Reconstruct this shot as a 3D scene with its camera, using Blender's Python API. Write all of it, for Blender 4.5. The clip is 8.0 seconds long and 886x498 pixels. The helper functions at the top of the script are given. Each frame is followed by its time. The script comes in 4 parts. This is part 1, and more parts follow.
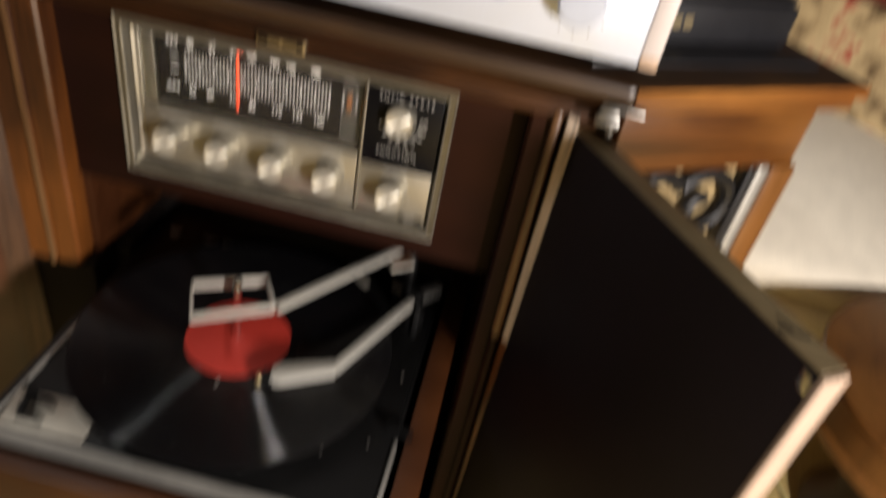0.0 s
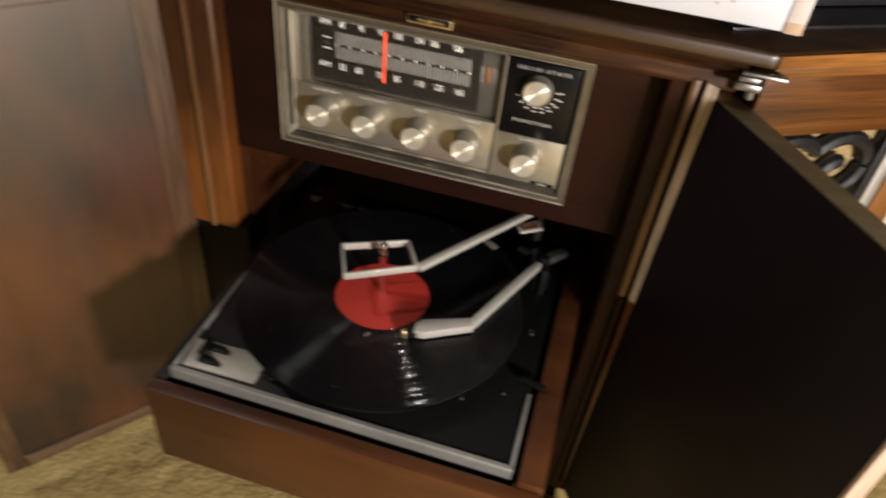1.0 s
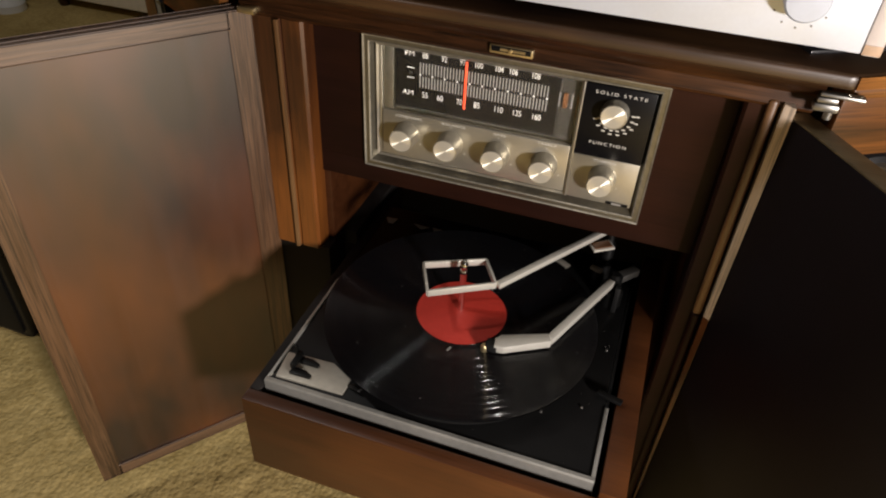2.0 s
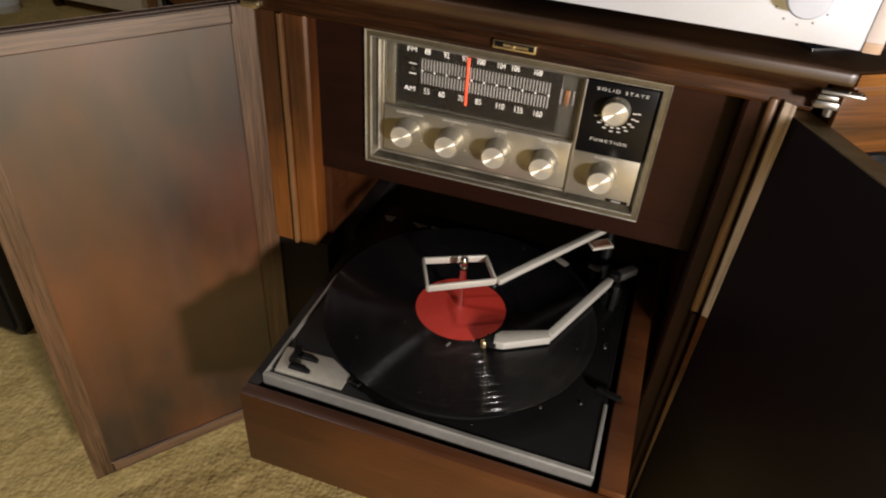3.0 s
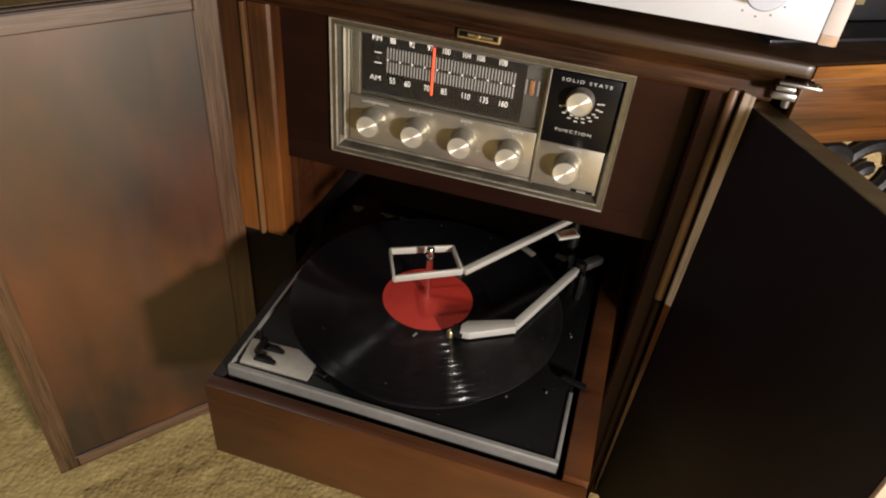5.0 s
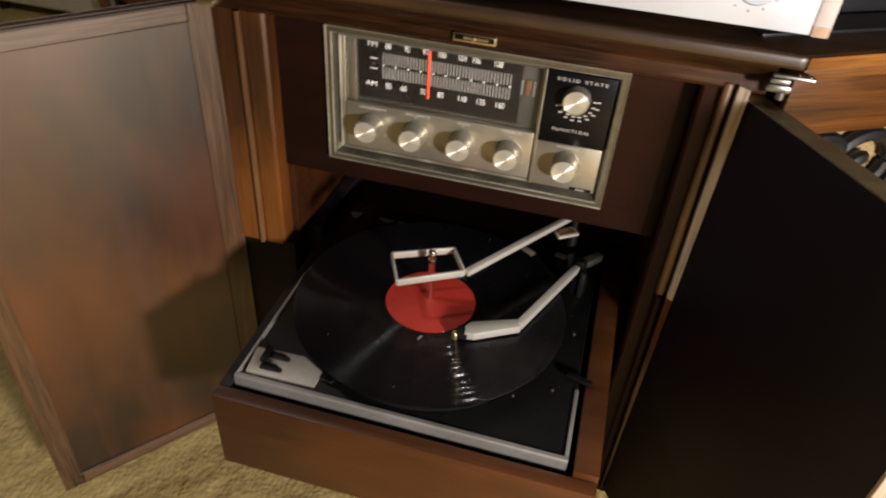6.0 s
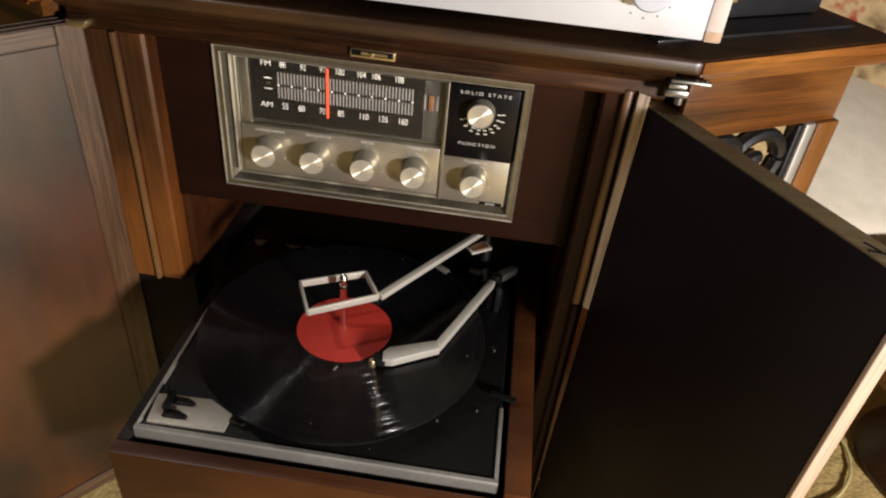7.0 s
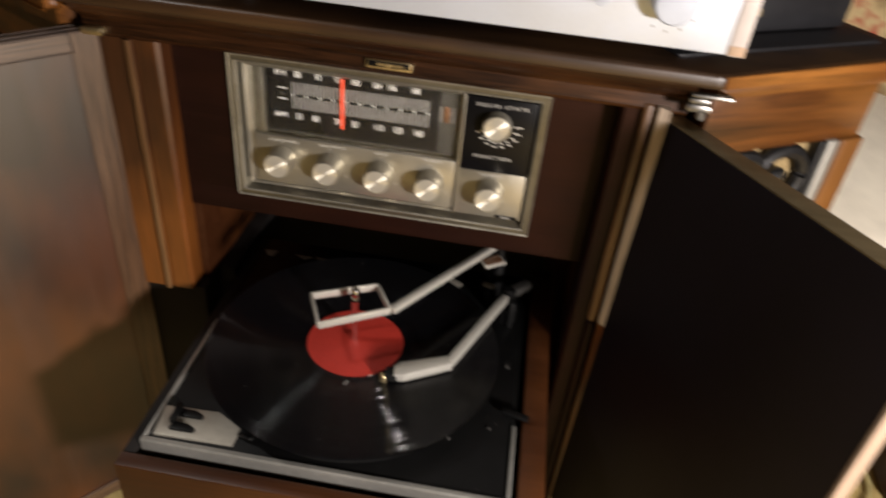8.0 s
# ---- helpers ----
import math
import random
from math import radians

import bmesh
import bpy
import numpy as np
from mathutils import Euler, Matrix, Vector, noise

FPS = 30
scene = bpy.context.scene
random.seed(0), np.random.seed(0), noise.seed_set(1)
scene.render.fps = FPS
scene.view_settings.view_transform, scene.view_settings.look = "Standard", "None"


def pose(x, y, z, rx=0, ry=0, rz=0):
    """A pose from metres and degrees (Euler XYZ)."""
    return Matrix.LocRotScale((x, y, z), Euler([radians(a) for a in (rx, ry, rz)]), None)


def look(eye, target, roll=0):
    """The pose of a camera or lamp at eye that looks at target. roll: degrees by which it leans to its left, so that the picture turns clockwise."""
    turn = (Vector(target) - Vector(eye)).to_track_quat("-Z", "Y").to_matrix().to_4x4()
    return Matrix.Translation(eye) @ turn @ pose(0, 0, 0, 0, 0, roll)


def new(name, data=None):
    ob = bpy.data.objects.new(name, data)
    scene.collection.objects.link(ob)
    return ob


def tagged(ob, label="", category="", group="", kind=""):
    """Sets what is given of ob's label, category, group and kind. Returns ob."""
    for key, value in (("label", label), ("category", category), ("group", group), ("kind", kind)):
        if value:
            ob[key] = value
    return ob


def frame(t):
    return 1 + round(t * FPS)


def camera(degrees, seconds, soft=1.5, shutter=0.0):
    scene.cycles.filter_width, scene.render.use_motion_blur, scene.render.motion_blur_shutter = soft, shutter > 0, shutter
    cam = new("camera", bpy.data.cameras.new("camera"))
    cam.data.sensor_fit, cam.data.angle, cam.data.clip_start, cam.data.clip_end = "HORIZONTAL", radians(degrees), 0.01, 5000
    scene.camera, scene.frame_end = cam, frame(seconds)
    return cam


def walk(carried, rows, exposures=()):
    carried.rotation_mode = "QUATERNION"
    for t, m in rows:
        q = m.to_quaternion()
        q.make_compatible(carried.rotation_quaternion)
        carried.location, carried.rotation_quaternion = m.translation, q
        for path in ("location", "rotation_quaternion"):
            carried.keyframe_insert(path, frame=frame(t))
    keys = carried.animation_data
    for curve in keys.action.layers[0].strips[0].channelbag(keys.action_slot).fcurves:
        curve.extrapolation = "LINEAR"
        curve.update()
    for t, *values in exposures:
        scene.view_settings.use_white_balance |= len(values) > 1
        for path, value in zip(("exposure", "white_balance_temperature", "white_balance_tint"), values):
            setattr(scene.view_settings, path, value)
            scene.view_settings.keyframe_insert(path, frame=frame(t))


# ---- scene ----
cam = camera(64.62, 8.0, soft=2.0, shutter=1.0)
PATH = [
    (0, (0.3553, -0.5571, 0.9076), (0.3078, 0.2493, 0.3181), 11.79),
    (0.3, (0.3575, -0.5728, 0.9137), (0.3195, 0.1599, 0.2342), 12.32),
    (0.5, (0.3438, -0.5927, 0.9013), (0.2814, 0.1573, 0.2427), 11.53),
    (1, (0.3170, -0.6039, 0.9233), (0.1594, 0.1484, 0.2836), 6.69),
    (1.5, (0.2978, -0.6390, 0.9335), (0.0899, 0.0985, 0.2909), 2.88),
    (1.7, (0.2938, -0.6400, 0.9382), (0.0681, 0.1055, 0.3110), 2.74),
    (2.8, (0.2904, -0.6448, 0.9287), (0.0675, 0.1137, 0.3163), 4.27),
    (3, (0.2857, -0.6517, 0.9263), (0.0666, 0.1109, 0.3176), 4.36),
    (3.5, (0.2896, -0.6488, 0.9218), (0.0965, 0.1174, 0.3089), 5.09),
    (4, (0.2908, -0.6522, 0.9220), (0.0980, 0.1164, 0.3120), 5.21),
    (4.2, (0.2933, -0.6480, 0.9228), (0.1047, 0.1211, 0.3121), 5.60),
    (5.3, (0.2946, -0.6494, 0.9278), (0.1145, 0.1154, 0.3092), 5.64),
    (5.5, (0.2896, -0.6554, 0.9269), (0.1105, 0.1126, 0.3121), 5.51),
    (6, (0.2852, -0.6560, 0.9264), (0.1135, 0.1167, 0.3153), 4.37),
    (6.5, (0.2839, -0.6384, 0.9192), (0.2002, 0.1703, 0.3370), 5.94),
    (7, (0.2812, -0.6325, 0.9147), (0.2281, 0.1778, 0.3312), 5.82),
    (7.5, (0.2807, -0.6270, 0.9132), (0.2472, 0.1856, 0.3313), 6.33),
    (7.7, (0.2807, -0.6270, 0.9132), (0.2472, 0.1856, 0.3313), 6.33),
    (8, (0.2761, -0.6215, 0.9110), (0.2070, 0.1949, 0.3376), 6.02),
]
walk(cam, [(t, look(eye, target, roll)) for t, eye, target, roll in PATH])

# ---- light: one warm table lamp to the front right, a dim room ----
world = bpy.data.worlds.new("world")
scene.world = world
world.use_nodes = True
world.node_tree.nodes["Background"].inputs[0].default_value = (1.0, 0.86, 0.68, 1)
world.node_tree.nodes["Background"].inputs[1].default_value = 0.013
scene.view_settings.exposure = 0.0


def point_lamp(name, place, watts, colour, radius):
    data = bpy.data.lights.new(name, "POINT")
    data.energy, data.color, data.shadow_soft_size = watts, colour, radius
    ob = new(name, data)
    ob.location = place
    return ob


LAMP = (1.21, -1.15, 0.77)
point_lamp("lamp_light", LAMP, 117, (1.0, 0.91, 0.86), 0.075)
point_lamp("far_lamp_light", (-1.0, -0.3, 2.12), 26, (1.0, 0.97, 0.93), 0.05)

# ---- materials ----
D = 0.375          # the turntable deck's height; heights below are given from the deck


def material(name):
    m = bpy.data.materials.new(name)
    m.use_nodes = True
    n, l = m.node_tree.nodes, m.node_tree.links
    return m, n, l, n["Principled BSDF"]


def plain(name, colour, rough=0.5, metal=0.0, spots=0.12, size=60.0, bump=0.05, coat=0.0, spec=0.5):
    """A surface with fine mottling, uneven gloss and slight relief."""
    m, n, l, b = material(name)
    co = n.new("ShaderNodeTexCoord")
    a = n.new("ShaderNodeTexNoise")
    a.inputs["Scale"].default_value, a.inputs["Detail"].default_value = size, 6
    c = n.new("ShaderNodeTexNoise")
    c.inputs["Scale"].default_value, c.inputs["Detail"].default_value = size / 12, 3
    l.new(co.outputs["Object"], a.inputs["Vector"])
    l.new(co.outputs["Object"], c.inputs["Vector"])
    s = n.new("ShaderNodeMath")
    s.operation = "ADD"
    l.new(a.outputs["Fac"], s.inputs[0])
    l.new(c.outputs["Fac"], s.inputs[1])
    ramp = n.new("ShaderNodeMapRange")
    ramp.inputs["From Min"].default_value, ramp.inputs["From Max"].default_value = 0.6, 1.4
    ramp.inputs["To Min"].default_value, ramp.inputs["To Max"].default_value = 1 - spots, 1 + spots
    l.new(s.outputs[0], ramp.inputs["Value"])
    mul = n.new("ShaderNodeVectorMath")
    mul.operation = "SCALE"
    mul.inputs[0].default_value = colour
    l.new(ramp.outputs[0], mul.inputs["Scale"])
    l.new(mul.outputs[0], b.inputs["Base Color"])
    rr = n.new("ShaderNodeMapRange")
    rr.inputs["From Min"].default_value, rr.inputs["From Max"].default_value = 0.3, 0.7
    rr.inputs["To Min"].default_value, rr.inputs["To Max"].default_value = max(0.03, rough - 0.08), min(1, rough + 0.08)
    l.new(c.outputs["Fac"], rr.inputs["Value"])
    l.new(rr.outputs[0], b.inputs["Roughness"])
    b.inputs["Metallic"].default_value = metal
    b.inputs["Specular IOR Level"].default_value = spec
    b.inputs["Coat Weight"].default_value = coat
    if bump:
        bp = n.new("ShaderNodeBump")
        bp.inputs["Strength"].default_value, bp.inputs["Distance"].default_value = bump, 0.001
        l.new(a.outputs["Fac"], bp.inputs["Height"])
        l.new(bp.outputs[0], b.inputs["Normal"])
    return m


def wood(name, dark, light, grain="z", rough=0.38, warm=None, fine=1.0, spec=0.5, pores=0.6, cloud=0.55, coat=0.0, patch=(0.36, 0.66), turn=0.0):
    """Stained wood: long grain along an axis, broad cloudy stain, dark pores."""
    m, n, l, b = material(name)
    co = n.new("ShaderNodeMapping")
    co.inputs["Rotation"].default_value = (0, 0, -turn)
    l.new(n.new("ShaderNodeTexCoord").outputs["Object"], co.inputs["Vector"])
    mp = n.new("ShaderNodeMapping")
    mp.inputs["Scale"].default_value = {"x": (1.2, 26, 26), "y": (26, 1.2, 26), "z": (26, 26, 1.2)}[grain]
    l.new(co.outputs[0], mp.inputs["Vector"])
    g = n.new("ShaderNodeTexNoise")
    g.inputs["Scale"].default_value, g.inputs["Detail"].default_value, g.inputs["Distortion"].default_value = 3.0 * fine, 9, 0.6
    g.inputs["Roughness"].default_value = 0.68
    l.new(mp.outputs[0], g.inputs["Vector"])
    ramp = n.new("ShaderNodeValToRGB")
    ramp.color_ramp.elements[0].position, ramp.color_ramp.elements[1].position = 0.30, 0.72
    ramp.color_ramp.elements[0].color, ramp.color_ramp.elements[1].color = (*dark, 1), (*light, 1)
    l.new(g.outputs["Fac"], ramp.inputs[0])
    mp2 = n.new("ShaderNodeMapping")
    mp2.inputs["Scale"].default_value = {"x": (3.2, 6, 6), "y": (6, 3.2, 6), "z": (6, 6, 3.2)}[grain]
    l.new(co.outputs[0], mp2.inputs["Vector"])
    c = n.new("ShaderNodeTexNoise")
    c.inputs["Scale"].default_value, c.inputs["Detail"].default_value = 1.3, 3
    l.new(mp2.outputs[0], c.inputs["Vector"])
    cr = n.new("ShaderNodeMapRange")
    cr.inputs["From Min"].default_value, cr.inputs["From Max"].default_value = patch
    l.new(c.outputs["Fac"], cr.inputs["Value"])
    mix = n.new("ShaderNodeMix")
    mix.data_type = "RGBA"
    mix.blend_type = "MIX"
    w = warm or tuple(1.6 * v for v in light)
    mix.inputs["B"].default_value = (*w, 1)
    f = n.new("ShaderNodeMath")
    f.operation = "MULTIPLY"
    f.inputs[1].default_value = cloud
    l.new(cr.outputs[0], f.inputs[0])
    l.new(f.outputs[0], mix.inputs["Factor"])
    l.new(ramp.outputs[0], mix.inputs["A"])
    # pores
    mp3 = n.new("ShaderNodeMapping")
    mp3.inputs["Scale"].default_value = {"x": (9, 420, 420), "y": (420, 9, 420), "z": (420, 420, 9)}[grain]
    l.new(co.outputs[0], mp3.inputs["Vector"])
    p = n.new("ShaderNodeTexNoise")
    p.inputs["Scale"].default_value, p.inputs["Detail"].default_value = 1.6, 2
    l.new(mp3.outputs[0], p.inputs["Vector"])
    pr = n.new("ShaderNodeMapRange")
    pr.inputs["From Min"].default_value, pr.inputs["From Max"].default_value = 0.34, 0.52
    pr.inputs["To Min"].default_value, pr.inputs["To Max"].default_value = pores, 1.0
    l.new(p.outputs["Fac"], pr.inputs["Value"])
    sc = n.new("ShaderNodeVectorMath")
    sc.operation = "SCALE"
    l.new(mix.outputs["Result"], sc.inputs[0])
    l.new(pr.outputs[0], sc.inputs["Scale"])
    l.new(sc.outputs[0], b.inputs["Base Color"])
    rr = n.new("ShaderNodeMapRange")
    rr.inputs["To Min"].default_value, rr.inputs["To Max"].default_value = rough - 0.1, rough + 0.14
    l.new(g.outputs["Fac"], rr.inputs["Value"])
    l.new(rr.outputs[0], b.inputs["Roughness"])
    b.inputs["Specular IOR Level"].default_value = spec
    b.inputs["Coat Weight"].default_value, b.inputs["Coat Roughness"].default_value = coat, min(1, rough + 0.02)
    bp = n.new("ShaderNodeBump")
    bp.inputs["Strength"].default_value, bp.inputs["Distance"].default_value = 0.18, 0.0006
    l.new(p.outputs["Fac"], bp.inputs["Height"])
    l.new(bp.outputs[0], b.inputs["Normal"])
    return m


WALNUT_Z = wood("walnut_upright", (0.012, 0.005, 0.003), (0.040, 0.016, 0.007), "z", 0.38, (0.08, 0.030, 0.010), 1.0, 0.4, 0.8)
WALNUT_X = wood("walnut_level", (0.004, 0.002, 0.0012), (0.060, 0.021, 0.006), "x", 0.34, (0.22, 0.085, 0.022), 2.6, 0.4, 0.5, 0.6, 0.0, (0.54, 0.74))
DOOR_WOOD = wood("door_panel_wood", (0.010, 0.0045, 0.003), (0.022, 0.0095, 0.0055), "z", 0.37, (0.150, 0.042, 0.006), 0.2, 0.9, 0.97, 0.80, 0.0, (0.36, 0.70))
DOOR_WOOD.node_tree.nodes["Principled BSDF"].inputs["IOR"].default_value = 1.6
DOOR_WOOD.node_tree.nodes["Bump"].inputs["Strength"].default_value = 0.02
RAIL_WOOD = wood("door_frame_wood", (0.014, 0.006, 0.003), (0.155, 0.083, 0.040), "z", 0.36, (0.17, 0.078, 0.032), 2.2, 0.9, 0.4, 0.4, 0.0)
RAIL_WOOD_X = wood("door_rail_wood", (0.014, 0.006, 0.003), (0.22, 0.130, 0.075), "x", 0.38, (0.22, 0.120, 0.060), 1.2, 0.9, 0.5, 0.4, 0.0, (0.36, 0.66), radians(51.5))
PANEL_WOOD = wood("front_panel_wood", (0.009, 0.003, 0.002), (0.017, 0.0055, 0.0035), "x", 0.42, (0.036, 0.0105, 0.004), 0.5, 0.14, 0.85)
DRAWER_WOOD = wood("drawer_wood", (0.034, 0.010, 0.003), (0.062, 0.019, 0.005), "x", 0.40, (0.125, 0.040, 0.009), 0.9, 0.45, 0.8, 0.75, 0.0, (0.42, 0.68))
HONEY_WOOD = wood("honey_wood", (0.010, 0.004, 0.002), (0.27, 0.090, 0.016), "x", 0.34, (0.42, 0.175, 0.034), 0.32, 0.45, 0.6, 0.6, 0.0, (0.44, 0.64), radians(31))
HONEY_UP = wood("honey_upright", (0.060, 0.021, 0.006), (0.22, 0.085, 0.020), "z", 0.34, (0.32, 0.135, 0.030), 0.7, 0.6, 0.75, 0.7)
WORN_EDGE = wood("worn_edge_wood", (0.085, 0.062, 0.030), (0.21, 0.160, 0.085), "x", 0.45, (0.24, 0.18, 0.095), 1.0, 0.6, 0.75)
# pale colour carries the streak of light on the hinge strip
LIT_WOOD = wood("lit_strip_wood", (0.70, 0.55, 0.42), (0.86, 0.72, 0.58), "z", 0.5, (0.88, 0.75, 0.62))
EDGE_WOOD = wood("raw_edge_wood", (0.42, 0.29, 0.20), (0.56, 0.41, 0.31), "z", 0.55, (0.60, 0.45, 0.34))
# near-black carries the shade of a face turned from the lamp
SHADED_BOARD = plain("shaded_board", (0.0065, 0.0036, 0.0062), 0.55, 0, 0.25, 40, 0.05, 0.0, 0.25)
# near-black puts the shade in and under the cabinet into the colour
UNLIT_BLACK = plain("unlit_black", (0.008, 0.005, 0.004), 0.75, 0, 0.2, 30)
BRUSHED = plain("brushed_aluminium", (0.49, 0.46, 0.38), 0.36, 0.75, 0.05, 300, 0.02)
BEZEL = plain("bezel_metal", (0.26, 0.245, 0.20), 0.36, 0.9, 0.22, 160, 0.04)
SILVER = plain("silver_trim", (0.46, 0.45, 0.41), 0.42, 0.6, 0.15, 120, 0.05)
ARM_PAINT = plain("arm_cream_metal", (0.58, 0.56, 0.50), 0.36, 0.32, 0.06, 90, 0.03)
PLATE = plain("satin_plate", (0.50, 0.47, 0.40), 0.45, 0.5, 0.14, 130, 0.05)
LIP = plain("scratched_lip", (0.38, 0.36, 0.30), 0.45, 0.7, 0.35, 220, 0.08)
CHROME = plain("chrome", (0.80, 0.80, 0.78), 0.10, 1.0, 0.04, 90, 0)
STEEL = plain("dull_steel", (0.30, 0.29, 0.27), 0.38, 0.9, 0.2, 120, 0.05)
BLACK = plain("black_enamel", (0.004, 0.004, 0.004), 0.42, 0, 0.4, 45, 0.03, 0.0, 0.28)
BLACK_MATT = plain("black_rubber", (0.006, 0.006, 0.006), 0.6, 0, 0.3, 60, 0.05, 0.0, 0.25)
DIAL_BLACK = plain("dial_black", (0.005, 0.005, 0.006), 0.3, 0, 0.2, 50, 0, 0.0, 0.25)
DIAL_DARK = plain("dial_smoke", (0.030, 0.029, 0.026), 0.45, 0, 0.2, 50, 0)
PRINT = plain("white_print", (0.72, 0.70, 0.64), 0.6, 0, 0.05, 80, 0)
PRINT_DIM = plain("grey_print", (0.24, 0.23, 0.21), 0.6, 0, 0.05, 80, 0)
RED_POINTER = plain("red_pointer", (0.80, 0.085, 0.030), 0.45, 0, 0.04, 80, 0)
LABEL_RED = plain("red_paper", (0.50, 0.035, 0.022), 0.55, 0, 0.10, 220, 0.05)
BRASS = plain("worn_brass", (0.62, 0.50, 0.28), 0.35, 0.9, 0.2, 150)
AMBER = plain("amber_lens", (0.13, 0.060, 0.028), 0.25, 0, 0.3, 90, 0)
IRON = plain("black_iron", (0.012, 0.012, 0.013), 0.42, 0.2, 0.3, 160, 0.3)
CREAM_CLOTH = plain("cream_upholstery", (0.90, 0.83, 0.68), 0.85, 0, 0.10, 380, 0.35)
UNSEEN_WALL = plain("unseen_wall", (0.10, 0.068, 0.042), 0.8, 0, 0.05, 120, 0.1)
CEILING = plain("unseen_ceiling", (0.11, 0.10, 0.09), 0.85, 0, 0.04, 120, 0.1)
WHITE_PAINT = plain("white_paint", (0.72, 0.72, 0.70), 0.5, 0, 0.06, 60, 0.05)
CORD = plain("cream_cord", (0.62, 0.55, 0.26), 0.5, 0, 0.08, 200, 0)
AMP_FACE = plain("amplifier_face", (0.62, 0.67, 0.77), 0.36, 0.35, 0.03, 260, 0.02)
AMP_TRIM = plain("amplifier_trim", (0.62, 0.56, 0.53), 0.5, 0.1, 0.08, 120, 0.03)
RUST = plain("tan_stain", (0.52, 0.36, 0.24), 0.6, 0, 0.35, 160, 0.05)
PLASTIC = plain("black_plastic", (0.016, 0.016, 0.018), 0.32, 0, 0.2, 120, 0.05)
OLIVE_TOP = wood("top_board_wood", (0.006, 0.003, 0.0015), (0.040, 0.018, 0.007), "x", 0.36, (0.110, 0.050, 0.016), 1.1, 0.6, 0.75, 0.6, 0.45, (0.44, 0.68))


def vinyl():
    """Pressed black vinyl: the groove walls lean inwards and outwards, band by band of the tracks."""
    m, n, l, b = material("grooved_vinyl")
    b.inputs["Base Color"].default_value = (0.004, 0.004, 0.005, 1)
    b.inputs["Specular IOR Level"].default_value = 0.42

    def vec(op, a, k=None, value=None):
        v = n.new("ShaderNodeVectorMath")
        v.operation = op
        l.new(a, v.inputs[0])
        if value is not None:
            v.inputs[1].default_value = value
        if k is not None:
            l.new(k, v.inputs["Scale"] if op == "SCALE" else v.inputs[1])
        return v

    def num(op, a, k=None, value=0.0):
        v = n.new("ShaderNodeMath")
        v.operation = op
        l.new(a, v.inputs[0])
        v.inputs[1].default_value = value
        if k is not None:
            l.new(k, v.inputs[1])
        return v.outputs[0]

    co = n.new("ShaderNodeTexCoord")
    flat = vec("MULTIPLY", co.outputs["Object"], value=(1, 1, 0)).outputs[0]
    radius = vec("LENGTH", flat).outputs["Value"]
    outward = vec("NORMALIZE", flat).outputs[0]
    tracks = n.new("ShaderNodeTexNoise")
    tracks.noise_dimensions = "1D"
    tracks.inputs["Scale"].default_value, tracks.inputs["Detail"].default_value = 190, 4
    l.new(radius, tracks.inputs["W"])
    lean = n.new("ShaderNodeMapRange")
    lean.inputs["From Min"].default_value, lean.inputs["From Max"].default_value = 0.36, 0.60
    lean.inputs["To Min"].default_value, lean.inputs["To Max"].default_value = 0.85, 1.6
    l.new(tracks.outputs["Fac"], lean.inputs["Value"])
    wave = num("SINE", num("MULTIPLY", radius, None, 2 * math.pi / 0.0006))
    square = num("MULTIPLY", wave, wave)
    wall = num("MULTIPLY", num("MULTIPLY", square, square), wave)
    slope = num("MULTIPLY", wall, lean.outputs[0])
    tilt = vec("SCALE", outward, slope).outputs[0]
    up = vec("ADD", tilt, value=(0, 0, 1)).outputs[0]
    l.new(vec("NORMALIZE", up).outputs[0], b.inputs["Normal"])
    b.inputs["Roughness"].default_value = 0.14
    return m


VINYL = vinyl()


def carpet_material():
    m, n, l, b = material("sand_carpet")
    co = n.new("ShaderNodeTexCoord")
    a = n.new("ShaderNodeTexNoise")
    a.inputs["Scale"].default_value, a.inputs["Detail"].default_value = 90, 8
    v = n.new("ShaderNodeTexVoronoi")
    v.inputs["Scale"].default_value = 140
    c = n.new("ShaderNodeTexNoise")
    c.inputs["Scale"].default_value, c.inputs["Detail"].default_value = 9, 5
    for k in (a, v, c):
        l.new(co.outputs["Object"], k.inputs["Vector"])
    ramp = n.new("ShaderNodeValToRGB")
    ramp.color_ramp.elements[0].position, ramp.color_ramp.elements[1].position = 0.33, 0.68
    ramp.color_ramp.elements[0].color, ramp.color_ramp.elements[1].color = (0.37, 0.265, 0.095, 1), (0.60, 0.46, 0.20, 1)
    s = n.new("ShaderNodeMath")
    s.operation = "MULTIPLY_ADD"
    s.inputs[1].default_value, s.inputs[2].default_value = 0.55, 0.0
    l.new(a.outputs["Fac"], s.inputs[0])
    s2 = n.new("ShaderNodeMath")
    s2.operation = "MULTIPLY_ADD"
    s2.inputs[1].default_value = 0.45
    l.new(c.outputs["Fac"], s2.inputs[0])
    l.new(s.outputs[0], s2.inputs[2])
    l.new(s2.outputs[0], ramp.inputs[0])
    l.new(ramp.outputs[0], b.inputs["Base Color"])
    b.inputs["Roughness"].default_value = 0.95
    b.inputs["Specular IOR Level"].default_value = 0.1
    add = n.new("ShaderNodeMath")
    add.operation = "SUBTRACT"
    l.new(a.outputs["Fac"], add.inputs[0])
    l.new(v.outputs["Distance"], add.inputs[1])
    bp = n.new("ShaderNodeBump")
    bp.inputs["Strength"].default_value, bp.inputs["Distance"].default_value = 0.45, 0.003
    l.new(add.outputs[0], bp.inputs["Height"])
    l.new(bp.outputs[0], b.inputs["Normal"])
    return m


CARPET = carpet_material()


